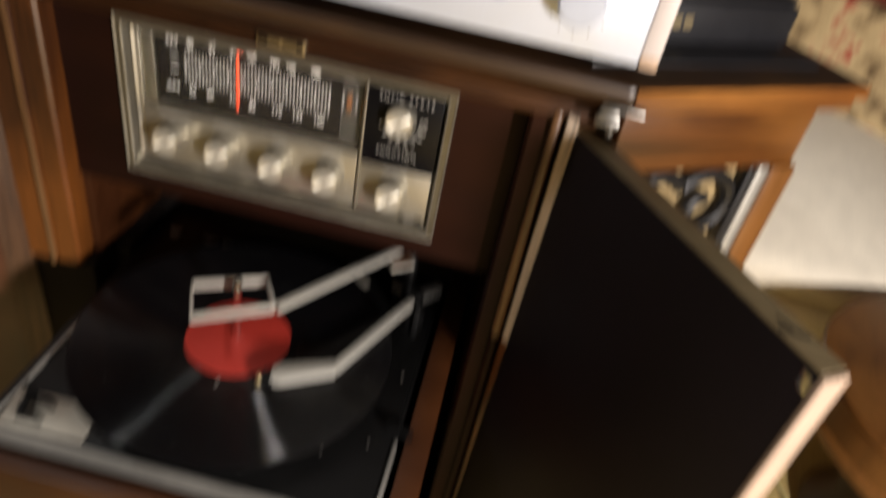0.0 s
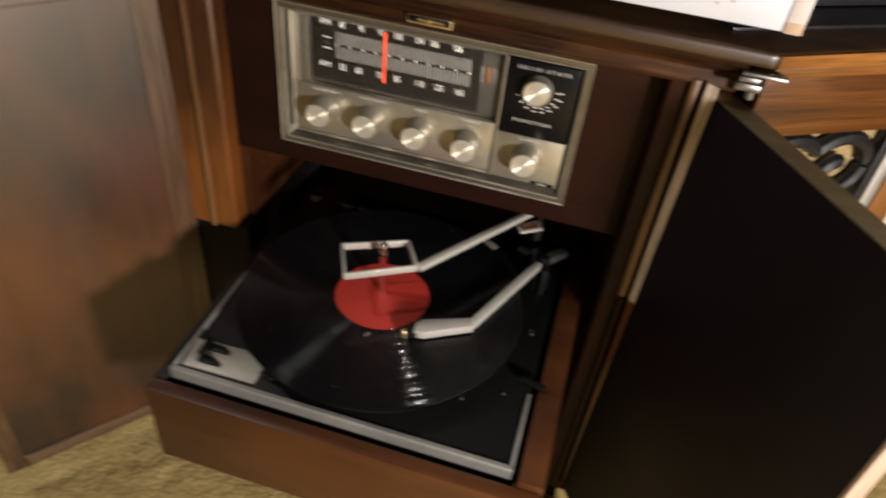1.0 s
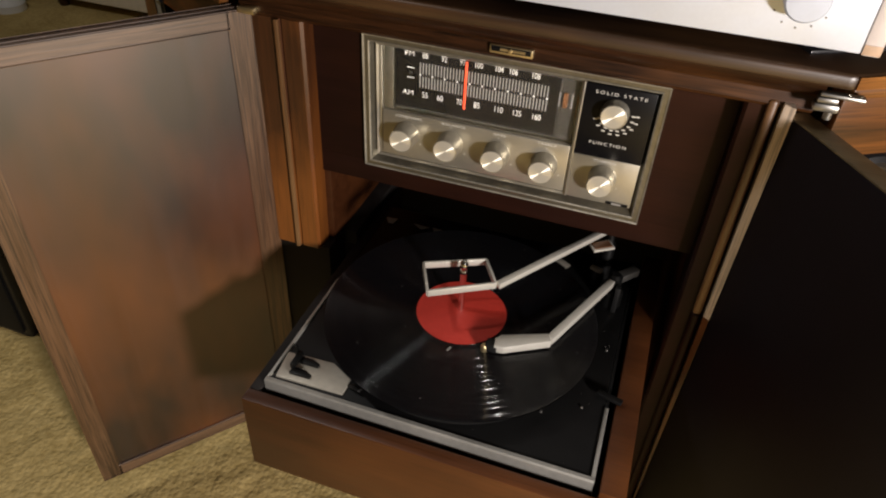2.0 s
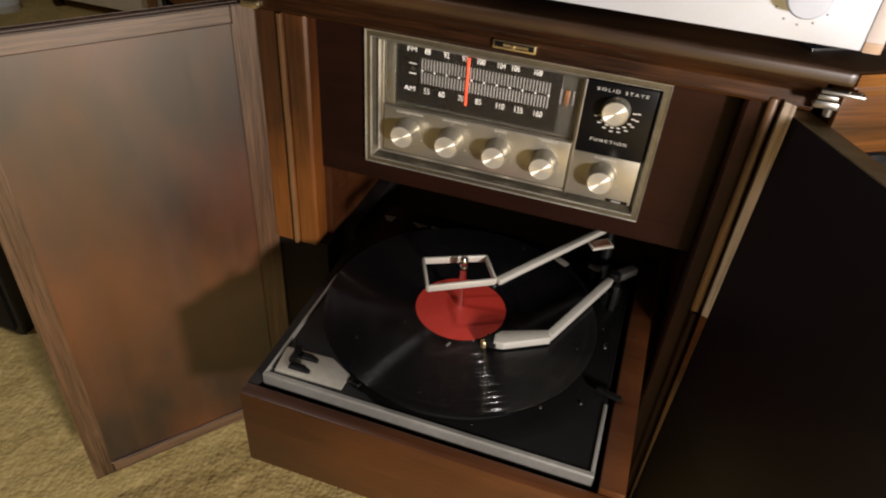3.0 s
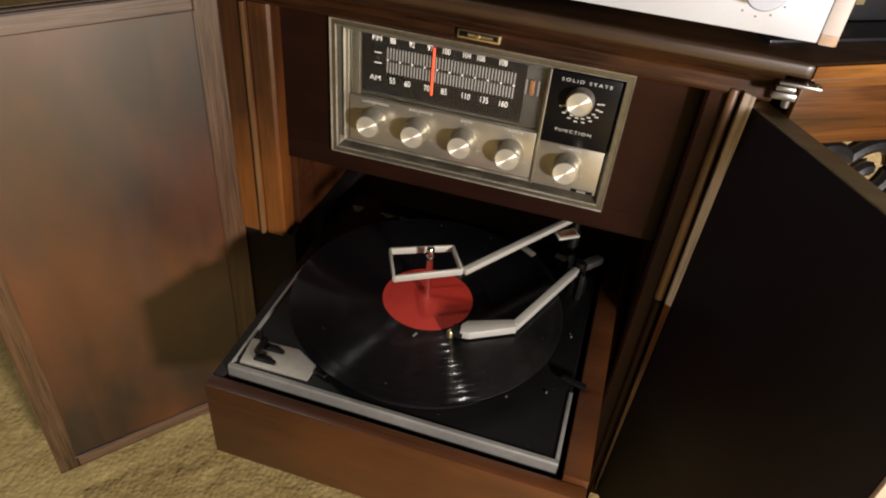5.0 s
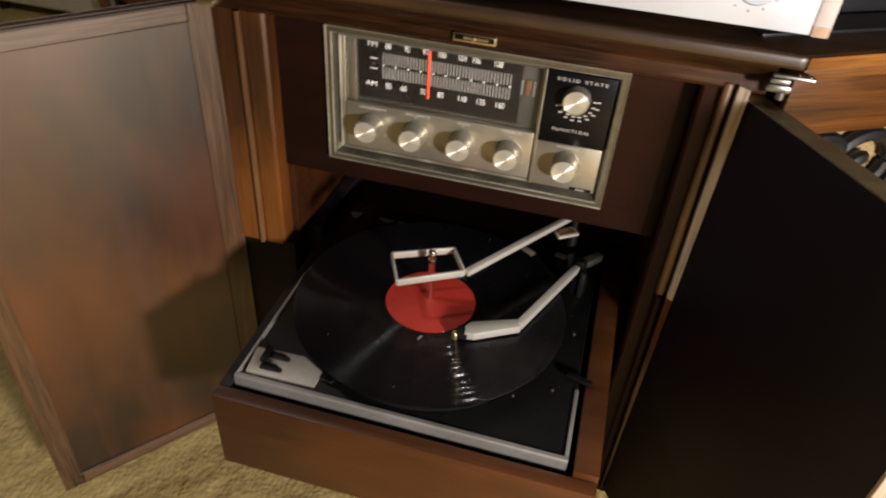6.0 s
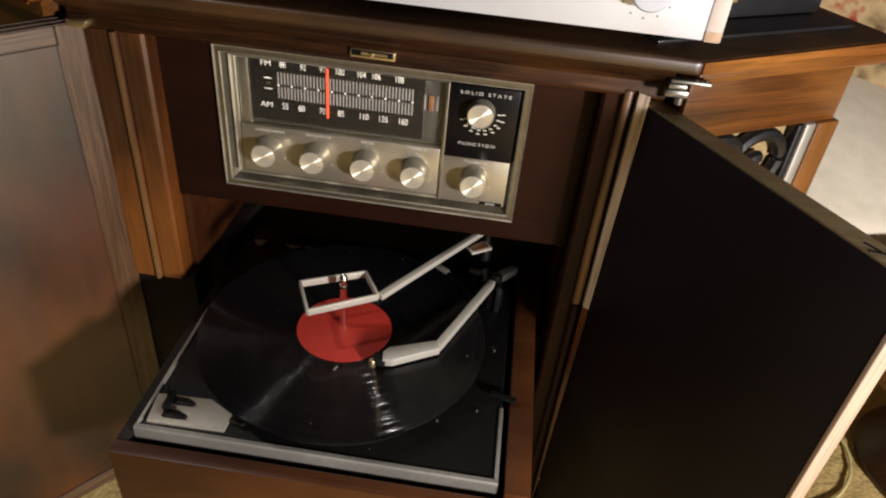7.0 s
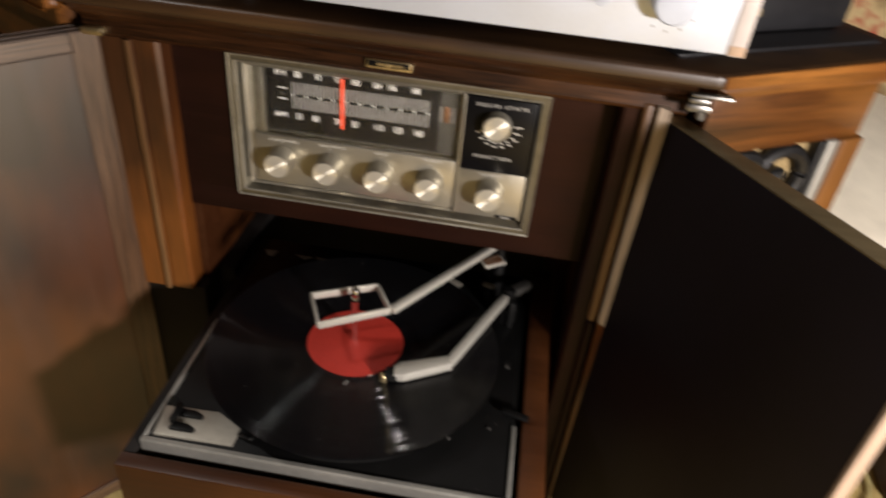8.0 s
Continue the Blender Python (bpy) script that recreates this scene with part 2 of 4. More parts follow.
def floral_material():
    m, n, l, b = material("floral_cloth")
    co = n.new("ShaderNodeTexCoord")
    a = n.new("ShaderNodeTexNoise")
    a.inputs["Scale"].default_value, a.inputs["Detail"].default_value = 16, 3
    l.new(co.outputs["Object"], a.inputs["Vector"])
    ramp = n.new("ShaderNodeValToRGB")
    e = ramp.color_ramp.elements
    e[0].position, e[0].color = 0.36, (0.14, 0.09, 0.04, 1)
    e[1].position, e[1].color = 0.47, (0.44, 0.32, 0.16, 1)
    k = e.new(0.60)
    k.color = (0.56, 0.42, 0.22, 1)
    k = e.new(0.70)
    k.color = (0.38, 0.05, 0.03, 1)
    l.new(a.outputs["Fac"], ramp.inputs[0])
    l.new(ramp.outputs[0], b.inputs["Base Color"])
    b.inputs["Roughness"].default_value = 0.9
    return m


FLORAL = floral_material()
RED_CLOTH = plain("red_woven_cloth", (0.20, 0.040, 0.022), 0.9, 0, 0.25, 300, 0.4)


def glass_material():
    m, n, l, b = material("dial_glass")
    b.inputs["Base Color"].default_value = (0.95, 0.95, 0.93, 1)
    b.inputs["Transmission Weight"].default_value = 1.0
    b.inputs["Roughness"].default_value = 0.02
    b.inputs["IOR"].default_value = 1.3
    return m


GLASS = glass_material()

# ---- building helpers: coordinates from the deck's level, x along the console's front, y into it ----


def thing(name, place, label, category, group="", kind=""):
    ob = new(name)
    ob.empty_display_size = 0.05
    ob.matrix_world = Matrix.Translation((place[0], place[1], place[2] + D))
    return tagged(ob, label, category, group, kind)


def origin(ob):
    p = Vector((0, 0, 0))
    while ob is not None:
        p = p + ob.location
        ob = ob.parent
    return p


def part(name, bm, mat, parent=None, label="", smooth=True, at=None):
    """Links a bmesh as one mesh under parent. at: the part's own origin, from the deck's level."""
    me = bpy.data.meshes.new(name)
    base = origin(parent) if parent is not None else Vector((0, 0, 0))
    own = Vector(at) + Vector((0, 0, D)) if at is not None else base
    bmesh.ops.translate(bm, verts=bm.verts, vec=Vector((0, 0, D)) - own)
    bmesh.ops.recalc_face_normals(bm, faces=bm.faces)
    bm.to_mesh(me)
    bm.free()
    me.materials.append(mat)
    if smooth:
        me.shade_smooth()
        me.set_sharp_from_angle(angle=radians(38))
    ob = new(name, me)
    ob.parent = parent
    ob.location = own - base
    if label:
        ob["label"] = label
    return ob


def box(x0, x1, y0, y1, z0, z1, bevel=0.0, seg=2, bm=None, m=None):
    bm = bm or bmesh.new()
    made = bmesh.ops.create_cube(bm, size=1.0)["verts"]
    for v in made:
        v.co = Vector((x0 + (v.co.x + 0.5) * (x1 - x0), y0 + (v.co.y + 0.5) * (y1 - y0), z0 + (v.co.z + 0.5) * (z1 - z0)))
    if m is not None:
        for v in made:
            v.co = m @ v.co
    if bevel:
        edges = list({e for v in made for e in v.link_edges})
        bmesh.ops.bevel(bm, geom=edges, offset=bevel, segments=seg, affect="EDGES", profile=0.5)
    return bm


def prism(outline, z0, z1, bevel=0.0, bm=None, m=None, seg=2):
    """An upright prism on a plan outline."""
    bm = bm or bmesh.new()
    lo = [bm.verts.new((x, y, z0)) for x, y in outline]
    hi = [bm.verts.new((x, y, z1)) for x, y in outline]
    bm.faces.new(lo[::-1])
    bm.faces.new(hi)
    k = len(outline)
    for i in range(k):
        bm.faces.new((lo[i], lo[(i + 1) % k], hi[(i + 1) % k], hi[i]))
    if bevel:
        edges = list({e for v in lo + hi for e in v.link_edges})
        made = bmesh.ops.bevel(bm, geom=edges, offset=bevel, segments=seg, affect="EDGES", profile=0.5)
    if m is not None:
        for v in bm.verts:
            v.co = m @ v.co
    return bm


def lathe(profile, centre, axis="z", seg=40, bm=None, ridges=0, depth=0.0):
    """A turned shape from (radius, height) pairs; ridges knurl the rows of largest radius."""
    bm = bm or bmesh.new()
    rows = []
    big = max(r for r, h in profile)
    for r, h in profile:
        ring = []
        for i in range(seg):
            a = 2 * math.pi * i / seg
            q = r - (depth if ridges and r > big * 0.96 and i % 2 else 0)
            c, s = q * math.cos(a), q * math.sin(a)
            p = {"z": (c, s, h), "y": (c, -h, s), "x": (h, c, s)}[axis]
            ring.append(bm.verts.new(Vector(centre) + Vector(p)))
        rows.append(ring)
    for a, b in zip(rows, rows[1:]):
        for i in range(seg):
            bm.faces.new((a[i], a[(i + 1) % seg], b[(i + 1) % seg], b[i]))
    bm.faces.new(rows[0])
    bm.faces.new(rows[-1])
    return bm


def tube(points, radius, bm=None, seg=8, flat=1.0):
    """A bent rod through points; flat squeezes it along z."""
    bm = bm or bmesh.new()
    pts = [Vector(p) for p in points]
    rings = []
    for i, p in enumerate(pts):
        d = (pts[min(i + 1, len(pts) - 1)] - pts[max(i - 1, 0)]).normalized()
        side = d.cross(Vector((0, 0, 1)))
        side = side.normalized() if side.length > 1e-4 else Vector((1, 0, 0))
        up = side.cross(d).normalized()
        rings.append([bm.verts.new(p + side * radius * math.cos(2 * math.pi * k / seg) + up * radius * flat * math.sin(2 * math.pi * k / seg)) for k in range(seg)])
    for a, b in zip(rings, rings[1:]):
        for k in range(seg):
            bm.faces.new((a[k], a[(k + 1) % seg], b[(k + 1) % seg], b[k]))
    bm.faces.new(rings[0])
    bm.faces.new(rings[-1])
    return bm


def bar(a, b, width, height, bevel=0.0008, bm=None):
    """A squared rod from a to b, its height along z."""
    a, b = Vector(a), Vector(b)
    d = b - a
    x = d.normalized()
    y = Vector((0, 0, 1)).cross(x).normalized()
    z = x.cross(y)
    m = Matrix((x, y, z)).transposed().to_4x4()
    m.translation = (a + b) / 2
    return box(-d.length / 2, d.length / 2, -width / 2, width / 2, -height / 2, height / 2, bevel, 2, bm, m)


def profile_x(outline, x0, x1, bm=None, m=None):
    """A moulding along x from a (y, z) outline."""
    bm = bm or bmesh.new()
    a = [bm.verts.new((x0, y, z)) for y, z in outline]
    b = [bm.verts.new((x1, y, z)) for y, z in outline]
    bm.faces.new(a)
    bm.faces.new(b[::-1])
    k = len(outline)
    for i in range(k):
        bm.faces.new((a[i], b[i], b[(i + 1) % k], a[(i + 1) % k]))
    if m is not None:
        for v in bm.verts:
            v.co = m @ v.co
    return bm


def lettering(name, text, x, z, y, size, mat, parent, spread=1.0, width=1.0):
    """Flat raised letters on an upright front, centred at x, z."""
    cu = bpy.data.curves.new(name, "FONT")
    cu.body, cu.size, cu.align_x, cu.align_y = text, size, "CENTER", "CENTER"
    cu.space_character, cu.extrude = spread, 0.0001
    tmp = bpy.data.objects.new(name, cu)
    me = bpy.data.meshes.new_from_object(tmp)
    bpy.data.objects.remove(tmp)
    bpy.data.curves.remove(cu)
    me.name = name
    me.transform(Matrix.Rotation(radians(90), 4, "X") @ Matrix.Diagonal((width, 1, 1, 1)))
    me.materials.clear()
    me.materials.append(mat)
    ob = new(name, me)
    ob.parent = parent
    ob.location = Vector((x, y, z + D)) - origin(parent)
    return ob


# ---- the room ----
FLOOR = -D


def setting(name, bm, mat, label):
    return tagged(part(name, bm, mat, None), label, name.split("_")[0], "", "structure")


def pile_floor():
    """Carpet: a sheet with a worn, uneven pile where the camera sees it."""
    bm = bmesh.new()
    for x0, x1, y0, y1, step in ((-0.95, 1.25, -0.75, 0.75, 0.0085),):
        nx, ny = int((x1 - x0) / step), int((y1 - y0) / step)
        grid = [[bm.verts.new((x0 + i * step, y0 + j * step, FLOOR + 0.0024 * noise.fractal(Vector((x0 + i * step, y0 + j * step, 0.3)) * 34, 1.0, 2.1, 3) + 0.0022 * noise.noise(Vector((i * 0.9, j * 0.9, 5))))) for j in range(ny + 1)] for i in range(nx + 1)]
        for i in range(nx):
            for j in range(ny):
                bm.faces.new((grid[i][j], grid[i + 1][j], grid[i + 1][j + 1], grid[i][j + 1]))
    return bm


carpet_floor = setting("floor", box(-3.4, 4.0, -4.6, 2.2, FLOOR - 0.05, FLOOR - 0.004), CARPET, "sand-coloured pile carpet, worn and uneven")
pile = part("pile", pile_floor(), CARPET, carpet_floor)
# walls and ceiling are out of view, added dark to limit bounced light
setting("wall_north", box(-3.4, 4.0, 2.2, 2.3, FLOOR - 0.05, 2.1), UNSEEN_WALL, "added out-of-view wall, dark brown to hold down bounced light")
setting("wall_south", box(-3.4, 4.0, -4.7, -4.6, FLOOR - 0.05, 2.1), UNSEEN_WALL, "added out-of-view wall, dark brown to hold down bounced light")
setting("wall_west", box(-3.5, -3.4, -4.7, 2.3, FLOOR - 0.05, 2.1), UNSEEN_WALL, "added out-of-view wall, dark brown to hold down bounced light")
setting("wall_east", box(4.0, 4.1, -4.7, 2.3, FLOOR - 0.05, 2.1), UNSEEN_WALL, "added out-of-view wall, dark brown to hold down bounced light")
setting("ceiling", box(-3.5, 4.1, -4.7, 2.3, 2.1, 2.2), CEILING, "added out-of-view ceiling, dark to hold down bounced light")

# ---- the stereo console ----
console = thing("stereo_console", (0.145, 0.2, FLOOR), "dark walnut stereo console, doors open and turntable drawer pulled out", "stereo console")
TURN = radians(31)
CT, ST = math.cos(TURN), math.sin(TURN)


def wing(side):
    """Plan helper for the canted side sections: a point u along the canted front and v behind it."""
    def at(u, v):
        x, y = 0.435 + u * CT - v * ST, -0.028 + u * ST + v * CT
        return (x, y) if side > 0 else (0.29 - x, y)
    return at


RW, LW = wing(1), wing(-1)


def wing_matrix(side):
    """Maps x along the canted front, y behind it."""
    m = Matrix(((CT, -ST, 0, 0.435), (ST, CT, 0, -0.028), (0, 0, 1, 0), (0, 0, 0, 1)))
    if side < 0:
        m = Matrix(((-1, 0, 0, 0.29), (0, 1, 0, 0), (0, 0, 1, 0), (0, 0, 0, 1))) @ m
    return m


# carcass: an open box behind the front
part("side_panel", box(-0.135, -0.12, 0.03, 0.42, FLOOR + 0.05, 0.331), UNLIT_BLACK, console, "inner side, coloured near-black as unlit")
part("side_panel", box(0.412, 0.427, 0.03, 0.42, FLOOR + 0.05, 0.331), UNLIT_BLACK, console, "inner side, coloured near-black as unlit")
part("back_panel", box(-0.135, 0.427, 0.42, 0.435, FLOOR + 0.05, 0.331), UNLIT_BLACK, console)
part("bottom_panel", box(-0.119, 0.411, -0.015, 0.42, FLOOR + 0.045, FLOOR + 0.065), UNLIT_BLACK, console)
part("plinth", box(-0.11, 0.40, 0.0, 0.40, FLOOR - 0.008, FLOOR + 0.045), WALNUT_X, console)
part("inner_jamb", box(-0.066, -0.052, 0.006, 0.419, 0.002, 0.29, 0.001), DRAWER_WOOD, console, "reddish wooden jamb beside the turntable opening")
# added black board, stands for the shade along the jamb
part("shade_board", box(-0.066, -0.033, 0.031, 0.419, -0.02, 0.0016, 0.001), UNLIT_BLACK, console, "added board beside the drawer, black for the shade there")
part("inner_jamb", box(0.372, 0.386, 0.006, 0.419, FLOOR + 0.066, 0.29, 0.001), DRAWER_WOOD, console, "reddish wooden jamb beside the turntable opening")

def top_board():
    o = [(-0.150, -0.050), (0.440, -0.050), RW(0.250, -0.016), RW(0.250, 0.33), LW(0.250, 0.33), LW(0.250, -0.016)]
    bm = prism(o, 0.3318, 0.3455, 0.004, seg=3)
    return bm


part("top_board", top_board(), OLIVE_TOP, console, "polished dark wooden top board with a rounded edge")
part("top_rail", profile_x([(-0.020, 0.296), (-0.024, 0.300), (-0.022, 0.312), (-0.026, 0.316), (-0.034, 0.320), (-0.040, 0.326), (-0.042, 0.3315), (0.02, 0.3315), (0.02, 0.296)], -0.13, 0.425), WALNUT_X, console, "moulded walnut rail under the top")


def fluted(x0, x1, y, flutes, z0, z1):
    """An upright pilaster with rounded edges and narrow beads."""
    o = [(x0, y + 0.05), (x0, y + 0.003), (x0 + 0.003, y)]
    for f in flutes:
        o += [(f - 0.0055, y), (f - 0.0040, y + 0.0035), (f - 0.0028, y + 0.001), (f - 0.0012, y - 0.0016), (f + 0.0012, y - 0.0016), (f + 0.0028, y + 0.001), (f + 0.0040, y + 0.0035), (f + 0.0055, y)]
    o += [(x1 - 0.003, y), (x1, y + 0.003), (x1, y + 0.05)]
    return prism(o, z0, z1)


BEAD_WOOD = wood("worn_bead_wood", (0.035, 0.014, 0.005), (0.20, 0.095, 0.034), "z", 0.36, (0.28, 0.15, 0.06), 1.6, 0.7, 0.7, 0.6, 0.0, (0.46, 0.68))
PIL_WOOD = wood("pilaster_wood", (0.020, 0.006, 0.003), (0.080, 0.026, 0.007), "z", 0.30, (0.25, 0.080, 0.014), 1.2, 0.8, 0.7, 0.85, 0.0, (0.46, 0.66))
part("pilaster", fluted(-0.1212, -0.0605, -0.020, (-0.0895,), 0.002, 0.2955), PIL_WOOD, console, "reddish walnut pilaster with a raised bead")
part("bead", prism([(-0.0922, -0.0212), (-0.0922, -0.0228), (-0.0910, -0.0246), (-0.0888, -0.0250), (-0.0868, -0.0240), (-0.0862, -0.0212)], 0.002, 0.2955), BEAD_WOOD, console, "worn light-brown bead")
# darker panel wood here stands for the open door's shadow
part("pilaster", fluted(0.3715, 0.3998, -0.019, (), FLOOR + 0.066, 0.2955), PANEL_WOOD, console, "walnut pilaster with a raised bead, darkened for the door's shadow")
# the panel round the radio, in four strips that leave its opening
# lower stile: the shade below deck level is in its black colour
part("lower_stile", box(-0.1212, -0.0505, -0.014, 0.03, FLOOR + 0.066, 0.0018, 0.001), UNLIT_BLACK, console, "lower stile, coloured black for the shade below deck level")
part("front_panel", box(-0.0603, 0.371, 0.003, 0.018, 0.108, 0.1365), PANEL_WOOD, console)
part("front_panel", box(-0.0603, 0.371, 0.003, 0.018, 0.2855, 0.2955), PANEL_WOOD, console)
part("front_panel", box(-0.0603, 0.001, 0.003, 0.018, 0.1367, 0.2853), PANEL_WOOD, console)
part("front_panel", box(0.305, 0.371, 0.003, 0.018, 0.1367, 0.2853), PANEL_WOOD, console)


def badge():
    bm = box(0.1395, 0.1810, -0.0275, -0.0225, 0.3025, 0.3108, 0.001)
    return bm


b = part("badge", badge(), BRASS, console, "small brass maker's badge")
part("badge_field", box(0.1412, 0.1793, -0.0282, -0.0274, 0.3050, 0.3101, 0.0003), DIAL_BLACK, b)
part("badge_mark", profile_x([(-0.0281, 0.3060), (-0.0290, 0.3068), (-0.0290, 0.3084), (-0.0281, 0.3092)], 0.1500, 0.1740), BRASS, b, "worn brass maker's bar")
part("badge_mark", lathe([(0.0024, 0.0), (0.0020, 0.0012), (0.0006, 0.0016)], (0.1600, -0.0290, 0.3076), "y", 14), BRASS, b)


def wing_parts(side):
    m = wing_matrix(side)
    part("apron", box(0.012, 0.222, 0.0, 0.018, 0.2565, 0.3312, 0.002, m=m), HONEY_WOOD, console, "honey-toned wooden apron under the top")
    part("stile", box(0.199, 0.230, -0.003, 0.018, FLOOR + 0.05, 0.256, 0.002, m=m), HONEY_UP, console, "honey-toned corner stile")
    part("stile", box(0.004, 0.022, -0.003, 0.018, FLOOR + 0.05, 0.256, 0.002, m=m), HONEY_UP, console)
    part("bottom_rail", box(0.0225, 0.1985, 0.0, 0.018, FLOOR + 0.05, FLOOR + 0.12, 0.002, m=m), HONEY_WOOD, console)
    part("end_panel", box(0.214, 0.229, 0.019, 0.32, FLOOR + 0.05, 0.331, 0.002, m=m), WALNUT_Z, console)
    part("grille_bead", box(0.184, 0.1985, -0.002, 0.014, FLOOR + 0.12, 0.256, 0.003, m=m), SILVER, console, "pale worn bead beside the speaker cloth")
    part("speaker_cloth", box(0.0225, 0.1838, 0.0142, 0.018, FLOOR + 0.12, 0.256, 0, m=m), CLOTH, console, "tan woven speaker cloth")
    part("edge_moulding", box(0.006, 0.246, -0.0125, -0.0005, 0.3190, 0.3316, 0.003, m=m), HONEY_WOOD, console, "rounded honey-brown moulding under the top")
    part("edge_band", prism([(-0.004, -0.0232), (0.249, -0.0184), (0.249, -0.0163), (-0.004, -0.0211)], 0.3335, 0.3440, m=m), HONEY_WOOD, console, "honey-brown worn front edge of the top")
    # wrought scrolls
    for k, zc in enumerate((0.212, 0.05, -0.12)):
        for cx, hand in ((0.072, 1), (0.138, -1)):
            pts = []
            for i in range(40):
                a = i / 39 * 2.3 * math.pi
                r = 0.040 * (1 - 0.78 * i / 39)
                pts.append(m @ Vector((cx + hand * r * math.cos(a + 0.6), 0.006, zc + r * math.sin(a + 0.6))))
            part("iron_scroll", tube(pts, 0.0075, seg=8), IRON, console, "black wrought-iron scroll")
    part("iron_bar", box(0.174, 0.1835, -0.001, 0.012, FLOOR + 0.13, 0.256, 0.003, m=m), IRON, console, "black wrought-iron upright")


CLOTH = plain("speaker_cloth", (0.34, 0.25, 0.12), 0.9, 0, 0.5, 420, 0.5)
wing_parts(1)
wing_parts(-1)


def door(hinge, direction, inner_y, width):
    """A door leaf: local x from hinge to free edge, local y through its thickness (0 is the inner face)."""
    W, Z0, Z1, T = width, -0.315, 0.300, 0.019
    d = Vector((*direction, 0)).normalized()
    y = Vector((-d.y, d.x, 0)) * inner_y
    m = Matrix(((d.x, y.x, 0, hinge[0]), (d.y, y.y, 0, hinge[1]), (0, 0, 1, 0), (0, 0, 0, 1)))
    return m, W, Z0, Z1, T


# left leaf, framed on its inner face, opened outward
m, W, Z0, Z1, T = door((-0.122, -0.022), (-0.178, -0.224), -1, 0.2855)
leaf = part("door", box(0, W, 0.0085, T, Z0, Z1, 0.0015, m=m), RAIL_WOOD, console, "open door leaf with a framed reddish inner panel")
part("stile", box(-0.0050, 0.021, 0, 0.008, Z0, Z1, 0.0012, m=m), RAIL_WOOD, leaf)
part("stile", box(W - 0.023, W, 0, 0.008, Z0, Z1, 0.0012, m=m), RAIL_WOOD, leaf)
part("rail", box(0.0212, W - 0.0232, 0, 0.008, Z1 - 0.017, Z1, 0.0012, m=m), RAIL_WOOD_X, leaf)
part("rail", box(0.0212, W - 0.0232, 0, 0.008, Z0, Z0 + 0.018, 0.0012, m=m), RAIL_WOOD_X, leaf)
part("door_panel", box(0.0216, W - 0.0236, 0.002, 0.0083, Z0 + 0.019, Z1 - 0.0184, 0.0008, m=m), DOOR_WOOD, leaf, "reddish-brown veneered door panel")
kb = m @ Vector((W - 0.010, T + 0.012, 0.088))
part("door_knob", lathe([(0.004, -0.012), (0.004, -0.004), (0.0085, 0.0), (0.009, 0.006), (0.005, 0.010), (0.001, 0.011)], (0, 0, 0), "z", 20), BRASS, leaf, "small brass knob").matrix_local = Matrix.Translation(kb + Vector((0, 0, D)) - origin(leaf)) @ Matrix.Rotation(radians(128), 4, "Z") @ Matrix.Rotation(radians(90), 4, "Y")
# right leaf, plain inner board coloured near-black for its shaded side, raw light edge
m, W, Z0, Z1, T = door((0.4035, -0.0215), (0.147, -0.2425), 1, 0.2830)
Z1, T = 0.2925, 0.0205
leaf = part("door", box(0, W - 0.004, 0, T, Z0, Z1, 0.0012, m=m), SHADED_BOARD, console, "open door leaf with a flat inner face, coloured dark for its shade")
part("edge_band", box(W - 0.0039, W, 0, T, Z0, Z1, 0.001, m=m), EDGE_WOOD, leaf, "pale raw wooden free edge")
part("edge_chip", bar(m @ Vector((W - 0.040, 0.002, Z1 + 0.0023)), m @ Vector((W - 0.029, 0.016, Z1 + 0.0023)), 0.0022, 0.0008, 0), BLACK_MATT, leaf, "dark chip in the top edge")
part("edge_chip", bar(m @ Vector((W - 0.048, 0.008, Z1 + 0.0023)), m @ Vector((W - 0.036, 0.010, Z1 + 0.0023)), 0.0018, 0.0008, 0), BLACK_MATT, leaf)


def hinge_strip(z0, z1):
    """A wedge beside the hinge, widening upwards; its shape follows a streak of light."""
    low = ((0.4000, -0.0225), (0.4018, -0.0225), (0.4018, -0.016), (0.4000, -0.016))
    high = ((0.4016, -0.0290), (0.4105, -0.0350), (0.4105, -0.016), (0.4016, -0.016))
    bm = bmesh.new()
    rows = []
    for z in (z0, z1):
        k = (z + 0.315) / 0.6185
        rows.append([bm.verts.new((a[0] + (b[0] - a[0]) * k, a[1] + (b[1] - a[1]) * k, z)) for a, b in zip(low, high)])
    bm.faces.new(rows[0][::-1])
    bm.faces.new(rows[1])
    for i in range(4):
        bm.faces.new((rows[0][i], rows[0][(i + 1) % 4], rows[1][(i + 1) % 4], rows[1][i]))
    return bm


# strip and bead change wood where light ends: lit above, shaded below
part("hinge_strip", hinge_strip(0.052, 0.3035), LIT_WOOD, console, "wooden strip beside the door hinge, pale for the streak of light", smooth=False)
part("hinge_strip", hinge_strip(-0.315, 0.0515), PIL_WOOD, console, "lower strip beside the door hinge, dark reddish for the shade", smooth=False)
part("stop_bead", box(0.3888, 0.3978, -0.0258, -0.0195, 0.052, 0.3040, 0.003, 3), BEAD_WOOD, console, "worn brown rounded stop bead, lighter where the light falls")
part("stop_bead", box(0.3888, 0.3978, -0.0255, -0.0195, -0.315, 0.0515, 0.003, 3), PANEL_WOOD, console, "lower stop bead, dark reddish for the shade")
part("top_edge", box(0.004, W - 0.004, 0.0005, T - 0.0005, Z1 + 0.0002, Z1 + 0.0022, 0.0006, m=m), WORN_EDGE, leaf, "worn brown top edge")
part("catch_plate", box(W - 0.0125, W - 0.0055, -0.0016, -0.0001, Z1 - 0.015, Z1 - 0.003, 0.0005, m=m), CHROME, leaf, "small chrome catch plate")
